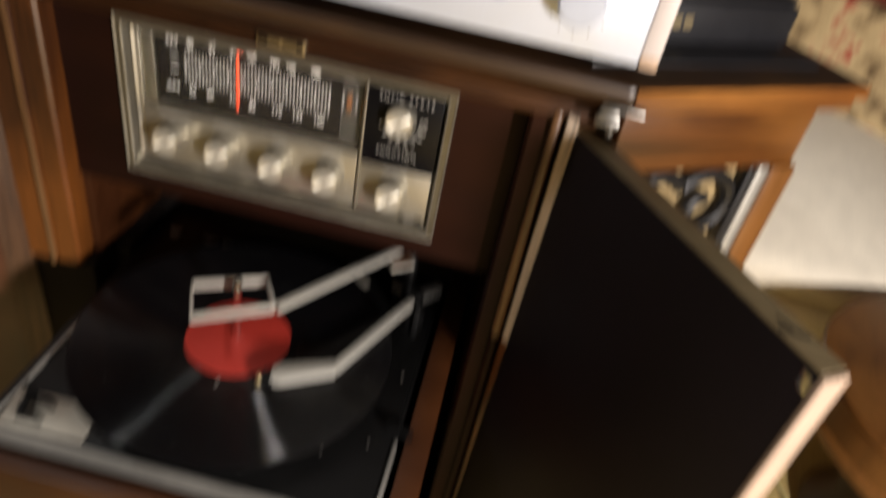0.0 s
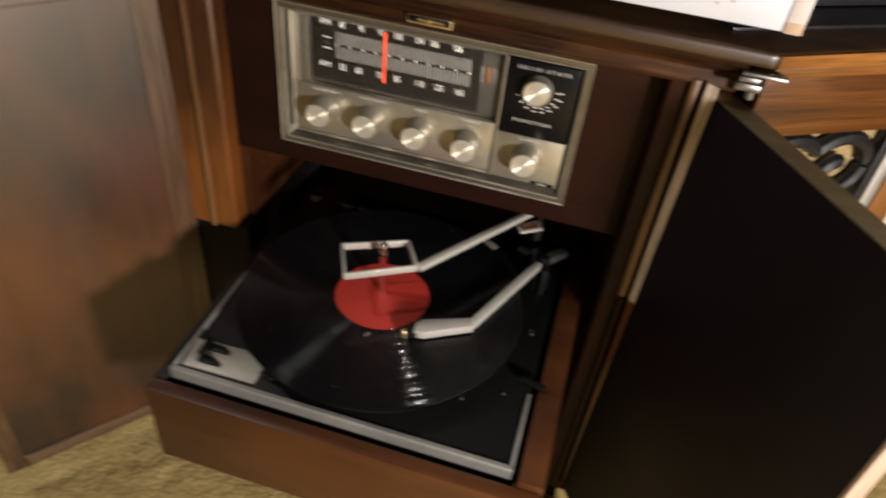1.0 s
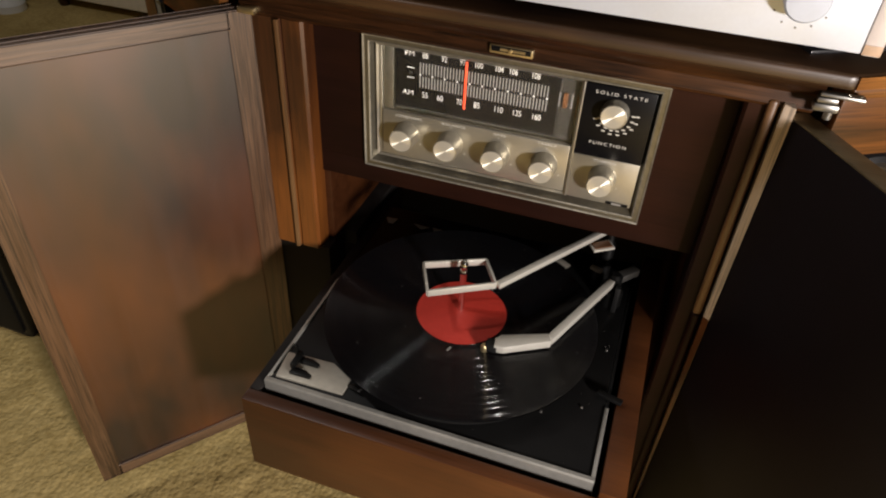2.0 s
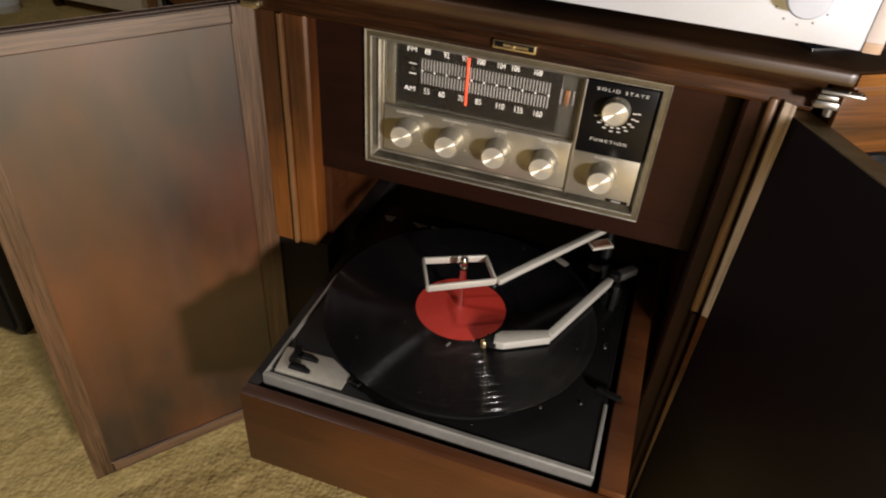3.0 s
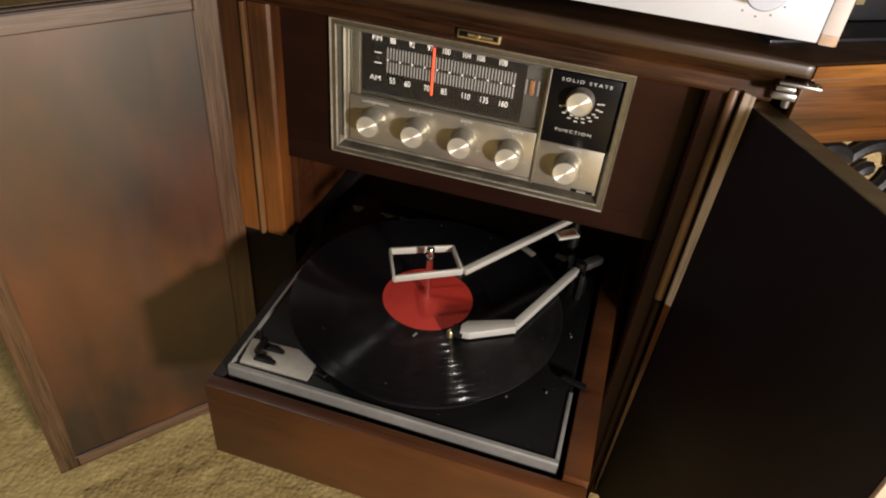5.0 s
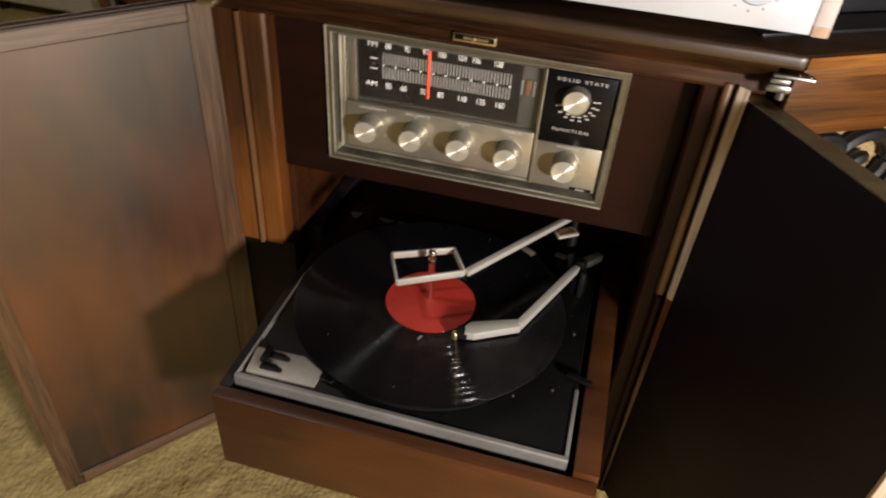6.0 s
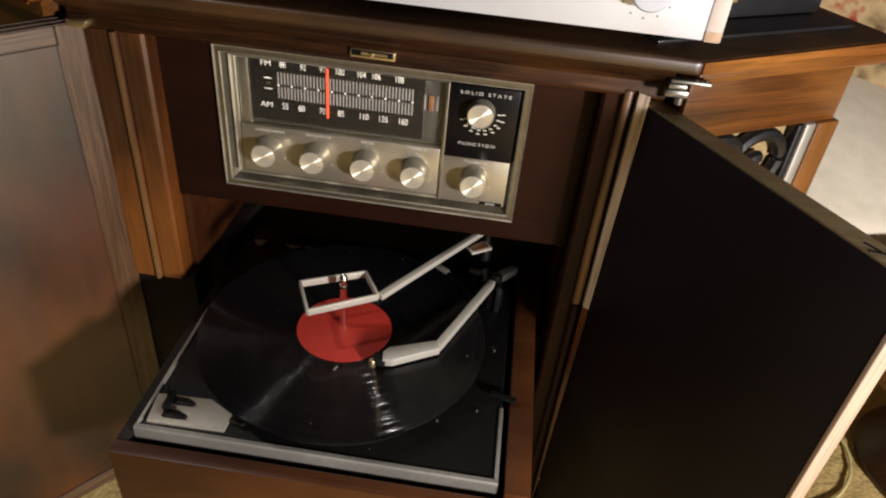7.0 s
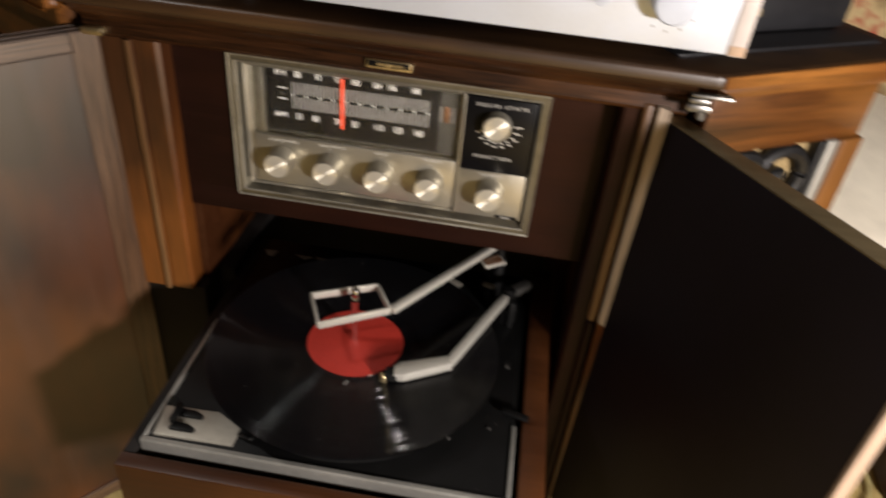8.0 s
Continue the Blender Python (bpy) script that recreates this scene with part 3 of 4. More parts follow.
hinge = part("hinge", box(0.4215, 0.4560, -0.0440, -0.0345, 0.3215, 0.3250, 0.0016), STEEL, console, "chrome pivot hinge with stacked leaves")
part("hinge_leaf", box(0.4190, 0.4390, -0.0460, -0.0350, 0.3095, 0.3165, 0.0020), STEEL, hinge)
part("hinge_leaf", box(0.4205, 0.4365, -0.0450, -0.0360, 0.3168, 0.3212, 0.0012), STEEL, hinge)
part("hinge_pin", lathe([(0.0020, 0.3020), (0.0034, 0.3030), (0.0034, 0.3093)], (0.4330, -0.0410, 0), seg=20), STEEL, hinge)
for x in (0.4430, 0.4515):
    part("hinge_screw", lathe([(0.0022, 0.3250), (0.0021, 0.3262), (0.0008, 0.3266)], (x, -0.0392, 0), seg=12), CHROME, hinge)

part("hinge", box(-0.128, -0.108, -0.032, -0.021, 0.2985, 0.3060, 0.002), BRASS, console, "small worn brass hinge")

# the pulled-out drawer with the turntable in it
drawer = part("drawer", box(-0.031, 0.357, -0.258, -0.242, -0.118, -0.0085, 0.0022), DRAWER_WOOD, console, "reddish-brown turntable drawer pulled out")
# left side near-black for its shade, right side in drawer wood
part("drawer_side", box(-0.031, -0.019, -0.2415, 0.13, -0.112, -0.010, 0.001), UNLIT_BLACK, drawer)
part("drawer_side", box(0.333, 0.357, -0.2415, 0.13, -0.112, -0.001, 0.001), DRAWER_WOOD, drawer)
part("drawer_bottom", box(-0.0185, 0.3325, -0.2415, 0.13, -0.112, -0.104), UNLIT_BLACK, drawer)
part("drawer_back", box(-0.0185, 0.3325, 0.116, 0.13, -0.1035, -0.02), UNLIT_BLACK, drawer)

# ---- radio tuner in the front panel ----
tuner = thing("radio_tuner", (0.153, 0.0, 0.136), "brushed-metal radio tuner with a black dial, red pointer and six knobs", "radio")


def frame_ring(x0, x1, z0, z1, w, y0, y1, bevel, name, mat, parent, label=""):
    """A mitred rectangular surround as one mesh."""
    bm = bmesh.new()
    outer = [(x0, z0), (x1, z0), (x1, z1), (x0, z1)]
    inner = [(x0 + w, z0 + w), (x1 - w, z0 + w), (x1 - w, z1 - w), (x0 + w, z1 - w)]
    rows = [[bm.verts.new((x, y, z)) for x, z in o] for o, y in ((outer, y1), (outer, y0), (inner, y0 + bevel), (inner, y1))]
    for a, b in zip(rows, rows[1:] + rows[:1]):
        for i in range(4):
            bm.faces.new((a[i], a[(i + 1) % 4], b[(i + 1) % 4], b[i]))
    return part(name, bm, mat, parent, label, smooth=False)


frame_ring(-0.0015, 0.3092, 0.1335, 0.2878, 0.0062, -0.001, 0.006, 0.0, "bezel", BEZEL, tuner, "dull metal outer bezel")
frame_ring(0.0049, 0.3028, 0.1399, 0.2814, 0.0062, 0.000, 0.012, 0.009, "inner_bezel", BEZEL, tuner)
frame_ring(0.0118, 0.2290, 0.1478, 0.2790, 0.0020, 0.0015, 0.012, 0.002, "window_rim", BRUSHED, tuner)
frame_ring(-0.0022, 0.3099, 0.1328, 0.2885, 0.0016, -0.0024, 0.0004, 0.0006, "bezel_lip", LIP, tuner, "scratched bright outer lip")
frame_ring(0.0040, 0.3037, 0.1390, 0.2823, 0.0014, -0.0020, 0.0002, 0.0006, "bezel_lip", LIP, tuner, "scratched bright inner lip")
part("back_plate", box(0.0055, 0.3005, 0.0122, 0.0140, 0.1415, 0.2805), BEZEL, tuner)
# sloping side reveals and the dial
part("dial_plate", box(0.0305, 0.2255, 0.0100, 0.0120, 0.2085, 0.2785), DIAL_DARK, tuner, "smoky black tuning dial")
part("dial_field", box(0.0310, 0.2060, 0.0090, 0.0099, 0.2110, 0.2780), DIAL_BLACK, tuner)
part("reveal", box(0.0140, 0.0170, 0.0040, 0.0120, 0.1500, 0.2768, 0.0008), BRUSHED, tuner)
part("reveal", box(0.0185, 0.0295, 0.0060, 0.0120, 0.1500, 0.2768, 0.0012), BEZEL, tuner)
part("control_strip", box(0.0180, 0.2265, 0.0020, 0.0095, 0.1510, 0.2060, 0.0012), BRUSHED, tuner, "brushed aluminium control strip")
part("control_plate", box(0.2310, 0.2985, 0.0010, 0.0110, 0.1480, 0.2005, 0.0008), BRUSHED, tuner)
part("selector_plate", box(0.2310, 0.2990, 0.0000, 0.0110, 0.2012, 0.2785, 0.0006), DIAL_BLACK, tuner, "glossy black selector plate")
part("divider", box(0.2292, 0.2308, -0.0006, 0.0110, 0.1480, 0.2788, 0.0003), BRUSHED, tuner)
part("slot", box(0.2730, 0.2960, 0.0003, 0.0012, 0.1488, 0.1520), DIAL_BLACK, tuner)
part("slot_mark", box(0.2790, 0.2890, -0.0002, 0.0004, 0.1492, 0.1516), PRINT_DIM, tuner)
YD = 0.0086


def seen(x, z, y=YD):
    """Where a mark stands on a plane y behind the bezel."""
    return x + (x - 0.285) / 0.64 * y, z - (0.545 - z) / 0.64 * y


def dial_box(name, x0, x1, z0, z1, mat, y=YD, thick=0.0004):
    (a0, b0), (a1, b1) = seen(x0, z0, y), seen(x1, z1, y)
    return part(name, box(a0, a1, y, y + thick, b0, b1), mat, tuner)


for i in range(42):
    x = 0.0615 + i * (0.1955 - 0.0615) / 41
    dial_box("scale_tick", x - 0.0006, x + 0.0006, 0.2550, 0.2672, PRINT_DIM)
    dial_box("scale_tick", x - 0.0006, x + 0.0006, 0.2398, 0.2520, PRINT_DIM)
for i in range(11):
    x = 0.0615 + i * (0.1955 - 0.0615) / 10
    px, pz = seen(x, 0.2536)
    part("scale_dot", lathe([(0.0011, 0), (0.0008, 0.0006)], (px, YD + 0.0004, pz), "y", 8), PRINT, tuner)
for text, x in (("88", 0.0668), ("92", 0.0870), ("97", 0.1065), ("100", 0.1232), ("104", 0.1444), ("106", 0.1590), ("108", 0.1816)):
    px, pz = seen(x, 0.2750)
    lettering("number", text, px, pz, YD, 0.0088, PRINT, tuner, 1.0, 0.72)
for text, x in (("55", 0.0675), ("60", 0.0842), ("70", 0.1055), ("85", 0.1244), ("110", 0.1474), ("135", 0.1670), ("160", 0.1872)):
    px, pz = seen(x, 0.2316)
    lettering("number", text, px, pz, YD, 0.0092, PRINT, tuner, 1.0, 0.75)
for text, x, z in (("FM", 0.0498, 0.2750), ("AM", 0.0485, 0.2318)):
    px, pz = seen(x, z)
    lettering("band_mark", text, px, pz, YD, 0.0080, PRINT, tuner, 1.0, 1.15)
for z in (0.2600, 0.2490):
    dial_box("band_dash", 0.0470, 0.0550, z - 0.0005, z + 0.0005, PRINT)
px, pz = seen(0.0510, 0.2545)
part("stereo_lamp", lathe([(0.0020, 0), (0.0015, 0.001)], (px, YD, pz), "y", 12), DIAL_DARK, tuner)
part("amber_lamp", box(0.2105, 0.2155, 0.0070, 0.0100, 0.2435, 0.2600, 0.001), AMBER, tuner, "small amber indicator")
part("amber_lamp", box(0.2245, 0.2260, 0.0060, 0.0100, 0.2360, 0.2600, 0.0006), AMBER, tuner)
for x in (0.2070, 0.2195):
    for i in range(5):
        dial_box("side_mark", x, x + 0.0018, 0.2480 + i * 0.0032, 0.2502 + i * 0.0032, PRINT_DIM)
px, pz = seen(0.1108, 0.2508, 0.006)
part("pointer", box(px - 0.0013, px + 0.0013, 0.0056, 0.0068, pz - 0.0262, pz + 0.0262, 0.0003), RED_POINTER, tuner, "bright red tuning pointer")
lettering("wording", "SOLID STATE", 0.2660, 0.2713, -0.0003, 0.0047, PRINT, tuner, 1.45, 1.3)
lettering("wording", "FUNCTION", 0.2625, 0.2172, -0.0003, 0.0047, PRINT, tuner, 1.35, 1.25)
for text, x, z, y in (("LOUDNESS", 0.0490, 0.2015, 0.0017), ("BALANCE", 0.1004, 0.2025, 0.0017), ("BASS", 0.1514, 0.2025, 0.0017), ("TREBLE", 0.2024, 0.2030, 0.0017), ("TUNING", 0.2635, 0.1970, 0.0007)):
    lettering("wording", text, x, z, y, 0.0040, PRINT, tuner, 1.25, 1.3)


def knob(x, z, y, r, turn, deep=0.021):
    k = part("knob", lathe([(r * 1.06, 0), (r * 1.06, 0.002), (r * 0.98, 0.0035), (r * 0.96, deep - 0.004), (r * 0.98, deep - 0.0015), (r * 0.95, deep), (r * 0.90, deep + 0.0002), (r * 0.88, deep - 0.0006)], (x, y, z), "y", 72, None, 1, 0.00035), BRUSHED, tuner, "ribbed aluminium knob with a spun face", at=(x, y, z))
    face = part("knob_face", lathe([(r * 0.875, deep - 0.0006), (r * 0.3, deep - 0.0003), (0.0004, deep - 0.0001)], (x, y, z), "y", 40), SPUN, k, "spun metal face", at=(x, y, z))
    return k


def spun_metal():
    m, n, l, b = material("spun_metal")
    b.inputs["Base Color"].default_value = (0.86, 0.82, 0.70, 1)
    b.inputs["Metallic"].default_value, b.inputs["Roughness"].default_value, b.inputs["Anisotropic"].default_value = 0.6, 0.44, 1.0
    tan = n.new("ShaderNodeTangent")
    tan.direction_type, tan.axis = "RADIAL", "Y"
    l.new(tan.outputs[0], b.inputs["Tangent"])
    b.inputs["Anisotropic Rotation"].default_value = 0.25
    return m


SPUN = spun_metal()
for x, z, y in ((0.0447, 0.1774, 0.0018), (0.0959, 0.1769, 0.0018), (0.1492, 0.1764, 0.0018), (0.2017, 0.1757, 0.0018), (0.2640, 0.1750, 0.0008)):
    x, z = x - 0.006 * (x - 0.285) / 0.64, z + 0.006 * (0.545 - z) / 0.64
    knob(x, z, y, 0.0138, 0, 0.0195)
    for a in (-120, 0, 120):
        q = radians(90 + a)
        px, pz = x + 0.0190 * math.cos(q), z + 0.0190 * math.sin(q)
        part("dial_dot", lathe([(0.0007, 0), (0.0005, 0.0003)], (px, y - 0.0001, pz), "y", 8), PRINT, tuner)
knob(0.2632, 0.2530, -0.0003, 0.0132, 0, 0.0115)
for i in range(9):
    q = radians(200 + i * 21)
    for k in range(2):
        r = 0.0165 + k * 0.004
        px, pz = 0.2650 + r * math.cos(q), 0.2500 + r * math.sin(q)
        part("selector_mark", box(px - 0.0018, px + 0.0018, -0.0005, -0.0001, pz - 0.0006, pz + 0.0006), PRINT, tuner)
g = part("dial_glass", box(0.0180, 0.2286, 0.0028, 0.0036, 0.2066, 0.2770), GLASS, tuner, "clear dial glass")
g.visible_shadow = False

# ---- the record changer ----
deck = thing("record_changer", (0.155, -0.06, -0.02), "black automatic record changer with silver trim in the drawer", "turntable")
part("deck_plate", box(-0.0125, 0.3225, -0.2285, 0.108, -0.010, -0.0012, 0.0015), BLACK, deck, "black enamelled deck plate")
part("deck_skirt", box(-0.008, 0.318, -0.222, 0.104, -0.040, -0.0102), BLACK_MATT, deck)


def front_trim():
    return profile_x([(-0.2335, -0.0165), (-0.2340, -0.0145), (-0.2340, -0.0010), (-0.2325, 0.0006), (-0.2288, 0.0006), (-0.2284, -0.003), (-0.2284, -0.0165)], -0.0165, 0.3265)


part("edge_trim", front_trim(), SILVER, deck, "dull silver front edge trim")
part("edge_trim", box(-0.0165, -0.0127, -0.2283, -0.060, -0.012, 0.0005, 0.0008), SILVER, deck, "scuffed silver side trim")
part("edge_trim", box(-0.0158, -0.0127, -0.0598, 0.106, -0.012, -0.002, 0.0008), BLACK, deck)
part("edge_trim", box(0.3227, 0.3265, -0.2283, -0.142, -0.012, 0.0005, 0.0008), SILVER, deck, "dull silver side trim")
part("edge_trim", box(0.3227, 0.3258, -0.1418, 0.106, -0.012, -0.002, 0.0008), BLACK, deck)
CX, CY, CZ = 0.1500, -0.0900, 0.0280
part("platter", lathe([(0.128, -0.001), (0.134, 0.003), (0.136, 0.010), (0.136, 0.0215), (0.130, 0.0245), (0.02, 0.0245)], (CX, CY, 0), seg=96), BLACK_MATT, deck, "black rubber-covered platter")
spindle = part("spindle", lathe([(0.0036, 0.024), (0.0036, 0.078), (0.0042, 0.079), (0.0046, 0.084), (0.0034, 0.087), (0.0046, 0.090), (0.0046, 0.094), (0.0025, 0.098), (0.0006, 0.099)], (0.1478, -0.0865, 0), seg=20), CHROME, deck, "tall chrome changer spindle")
# overarm with an open rectangular frame
FZ = 0.0765
over = part("overarm", bar((0.186, -0.086, FZ - 0.001), (0.290, 0.072, FZ - 0.001), 0.0068, 0.0066, 0.0005), ARM_PAINT, deck, "cream overarm steadying the records")
c1, c2, c3, c4 = (0.1020, -0.0850, FZ), (0.1640, -0.0535, FZ), (0.1840, -0.0880, FZ), (0.1215, -0.1265, FZ)
for a, b2, h in ((c1, c2, 0.008), (c2, c3, 0.008), (c4, c3, 0.008), (c1, c4, 0.008)):
    part("overarm_bar", bar(a, b2, 0.0028, h, 0.0006), ARM_PAINT, over)
part("overarm_post", lathe([(0.008, -0.001), (0.008, 0.05), (0.005, 0.056), (0.005, 0.070)], (0.287, 0.068, 0), seg=24), BLACK, over)
part("overarm_tab", bar((0.268, 0.028, 0.067), (0.290, 0.044, 0.067), 0.016, 0.003), ARM_PAINT, over, "cream tab with a red inset")
part("tab_inset", bar((0.270, 0.0295, 0.0692), (0.288, 0.0425, 0.0692), 0.011, 0.0012, 0), AMBER, over)
# tonearm
arm = part("tonearm", bar((0.2515, -0.1045, 0.0350), (0.3000, 0.0140, 0.0350), 0.0078, 0.0088, 0.0006), ARM_PAINT, deck, "cream cranked tonearm resting on the record")


def headshell():
    o = [(0.2545, -0.1100), (0.2485, -0.1000), (0.2030, -0.1200), (0.1985, -0.1270), (0.2000, -0.1385), (0.2100, -0.1370)]
    return prism(o, 0.0305, 0.0398, 0.0006)


part("headshell", headshell(), ARM_PAINT, arm, "cream headshell")
part("cartridge", box(0.190, 0.203, -0.139, -0.126, 0.0290, 0.0375, 0.0015), BLACK_MATT, arm)
part("stylus_knob", lathe([(0.0035, 0.028), (0.0038, 0.034), (0.0025, 0.036)], (0.1895, -0.1370, 0), seg=16), BRASS, arm, "brass stylus knob")
part("arm_pivot", lathe([(0.0125, -0.001), (0.0125, 0.018), (0.008, 0.022), (0.008, 0.040), (0.005, 0.043)], (0.3035, 0.022, 0), seg=28), BLACK, arm)
part("counterweight", bar((0.304, 0.024, 0.034), (0.325, 0.050, 0.034), 0.012, 0.010, 0.002), STEEL, arm, "dull metal counterweight")
part("arm_rest", box(0.3060, 0.3120, 0.004, 0.012, -0.001, 0.036, 0.001), BLACK_MATT, deck)
# control plate with two levers
CPZ = 0.0022


def control_plate():
    o = [(-0.0075, -0.2258), (-0.0115, -0.1915), (0.0415, -0.1890), (0.0675, -0.2035), (0.0670, -0.2235)]
    return prism(o, -0.0011, CPZ, 0.0006)


plate = part("control_plate", control_plate(), PLATE, deck, "satin metal control plate")
for x, y in ((0.0150, -0.2150), (0.0165, -0.1985)):
    part("lever", prism([(x - 0.0105, y - 0.0045), (x - 0.0105, y + 0.0045), (x + 0.004, y + 0.004), (x + 0.0135, y), (x + 0.0125, y - 0.004)], CPZ, CPZ + 0.0035, 0.0008), BLACK, plate, "black control lever")
part("lever_bridge", box(0.0030, 0.0085, -0.214, -0.193, CPZ + 0.0030, CPZ + 0.010, 0.001), BLACK, plate)
part("lever_pin", box(0.0005, 0.0035, -0.1975, -0.1935, CPZ + 0.001, CPZ + 0.018, 0.0006), BLACK, plate)
part("finger_lever", bar((0.0690, -0.2100, 0.001), (0.0840, -0.2160, 0.006), 0.0055, 0.003), BLACK, deck)
# pale marks and screws on the deck
part("corner_mark", prism([(-0.0105, 0.0800), (0.0060, 0.0820), (0.0030, 0.0700), (-0.0040, 0.0700)], -0.0011, 0.0002), ARM_PAINT, deck, "pale triangular transit mark")
part("corner_mark", prism([(0.0300, 0.0800), (0.0520, 0.0790), (0.0420, 0.0720)], -0.0011, 0.0002), ARM_PAINT, deck, "pale triangular transit mark")
part("corner_mark", prism([(0.0560, 0.0810), (0.0700, 0.0800), (0.0600, 0.0745)], -0.0011, 0.0002), ARM_PAINT, deck, "pale triangular transit mark")
part("speed_lever", bar((0.2310, 0.0500, 0.022), (0.2460, 0.0400, 0.022), 0.008, 0.003), PLATE, deck, "pale metal size lever")
part("speed_lever", bar((0.2720, 0.0480, 0.025), (0.2860, 0.0430, 0.025), 0.007, 0.004), PLATE, deck)
part("post", lathe([(0.004, -0.001), (0.004, 0.021), (0.003, 0.022)], (0.2380, 0.0450, 0), seg=14), BLACK, deck)
part("post", lathe([(0.004, -0.001), (0.004, 0.023), (0.003, 0.0235)], (0.2790, 0.0455, 0), seg=14), BLACK, deck)
for x, y in ((0.312, -0.060), (0.300, -0.150), (0.335, 0.070), (0.262, -0.170)):
    part("screw", lathe([(0.0015, -0.0012), (0.0014, 0.0003), (0.0005, 0.0006)], (min(x, 0.318), y, 0), seg=12), STEEL, deck)
part("side_latch", bar((0.312, -0.128, 0.004), (0.338, -0.134, 0.004), 0.007, 0.004), BLACK, deck)

# ---- the record ----
record = thing("vinyl_record", (CX, CY, CZ - 0.002), "black vinyl long-playing record with a red label on the platter", "record")
bands = [(0.020, 0.0), (0.0505, 0.0), (0.0540, 0.0), (0.0545, -0.0002), (0.0565, -0.0002), (0.0570, 0.0), (0.1470, 0.0), (0.1488, 0.0003), (0.1500, 0.0002), (0.1506, -0.0008), (0.1500, -0.0018), (0.140, -0.0020), (0.02, -0.0020)]
part("disc", lathe([(q, h) for q, h in bands], (CX, CY, CZ), seg=128), VINYL, record, "", True, at=(CX, CY, CZ))
part("paper_label", lathe([(0.0500, 0.0001), (0.0500, 0.0006), (0.0485, 0.0008), (0.0455, 0.0006), (0.0450, 0.0007), (0.0038, 0.0007)], (CX, CY, CZ), seg=96), LABEL_RED, record, "plain red paper label")
part("dead_wax_mark", bar((CX + 0.004, CY - 0.062, CZ + 0.0006), (CX + 0.006, CY - 0.056, CZ + 0.0006), 0.002, 0.0006, 0), PRINT_DIM, record)



def dust(count, seed, area, z, size):
    """Loose flecks lying on a level surface, joined."""
    rng = random.Random(seed)
    bm = bmesh.new()
    for i in range(count):
        x, y = area(rng)
        a, w = rng.uniform(0, math.pi), rng.uniform(0.5, 1.0) * size
        dx, dy = math.cos(a) * w * rng.uniform(1.0, 3.0), math.sin(a) * w * rng.uniform(1.0, 3.0)
        ox, oy = -math.sin(a) * w * 0.5, math.cos(a) * w * 0.5
        vs = [bm.verts.new((x + u * dx + v * ox, y + u * dy + v * oy, z + 0.0002 * (u == v))) for u, v in ((-1, -1), (1, -1), (1, 1), (-1, 1))]
        top = bm.verts.new((x, y, z + 0.0005))
        for k in range(4):
            bm.faces.new((vs[k], vs[(k + 1) % 4], top))
        bm.faces.new(vs[::-1])
    return bm


def on_record(rng):
    a, q = rng.uniform(0, 2 * math.pi), rng.uniform(0.055, 0.145)
    return CX + q * math.cos(a), CY + q * math.sin(a)


def on_deck(rng):
    return rng.choice(((rng.uniform(0.20, 0.315), rng.uniform(-0.225, -0.19)), (rng.uniform(0.295, 0.318), rng.uniform(-0.2, 0.09)), (rng.uniform(0.0, 0.3), rng.uniform(0.07, 0.1)), (rng.uniform(0.09, 0.2), rng.uniform(-0.227, -0.222))))


FLECK = plain("dust_fleck", (0.22, 0.21, 0.19), 0.8, 0, 0.1, 80, 0)
tagged(part("dust", dust(14, 5, on_record, CZ + 0.0004, 0.00042), FLECK, record, "pale dust flecks"), kind="stuff")
tagged(part("dust", dust(10, 8, on_deck, -0.0009, 0.0004), FLECK, deck, "pale dust flecks"), kind="stuff")

# ---- on top: amplifier and black player ----
amp = thing("stereo_amplifier", (0.2, 0.08, 0.3456), "silver-faced stereo amplifier standing on the console top", "amplifier")
part("case", box(-0.005, 0.448, -0.038, 0.24, 0.363, 0.490, 0.002), PLASTIC, amp)
part("face_plate", box(-0.008, 0.436, -0.047, -0.0385, 0.361, 0.492, 0.0012), AMP_FACE, amp, "brushed silver face plate")
part("end_trim", box(0.4362, 0.4505, -0.0475, -0.0385, 0.360, 0.493, 0.002), AMP_TRIM, amp, "pinkish silver end trim")
part("end_trim", box(-0.0225, -0.0082, -0.0475, -0.0385, 0.360, 0.493, 0.002), AMP_TRIM, amp)
for x, z, r in ((0.385, 0.399, 0.0165), (0.330, 0.396, 0.006), (0.28, 0.396, 0.006)):
    part("knob", lathe([(r, 0), (r, 0.016), (r * 0.9, 0.018), (r * 0.3, 0.0182)], (x, -0.0472, z), "y", 48), AMP_FACE, amp, "smooth silver knob")
for x, y in ((0.02, 0.0), (0.42, 0.0), (0.02, 0.22), (0.42, 0.22)):
    part("foot", lathe([(0.010, 0.3456), (0.011, 0.3632)], (x, y, 0), seg=18), BLACK_MATT, amp)

for a in range(-60, 61, 30):
    x, z = 0.385 + 0.0215 * math.sin(radians(a)), 0.395 - 0.0215 * math.cos(radians(a))
    part("scale_mark", box(x - 0.0007, x + 0.0007, -0.0475, -0.0471, z - 0.0007, z + 0.0007), PRINT_DIM, amp)
part("stain", box(0.4368, 0.4500, -0.0480, -0.0476, 0.3612, 0.3690, 0.0002), RUST, amp, "tan stain on the trim's corner")

# on the canted wing
m = wing_matrix(1)
player = thing("tape_player", (*RW(0.10, 0.12), 0.3456), "flat black plastic player on a dark mat on the console", "player")
part("mat", box(-0.02, 0.222, 0.020, 0.26, 0.3457, 0.3490, 0.0008, m=m), PLASTIC, player)
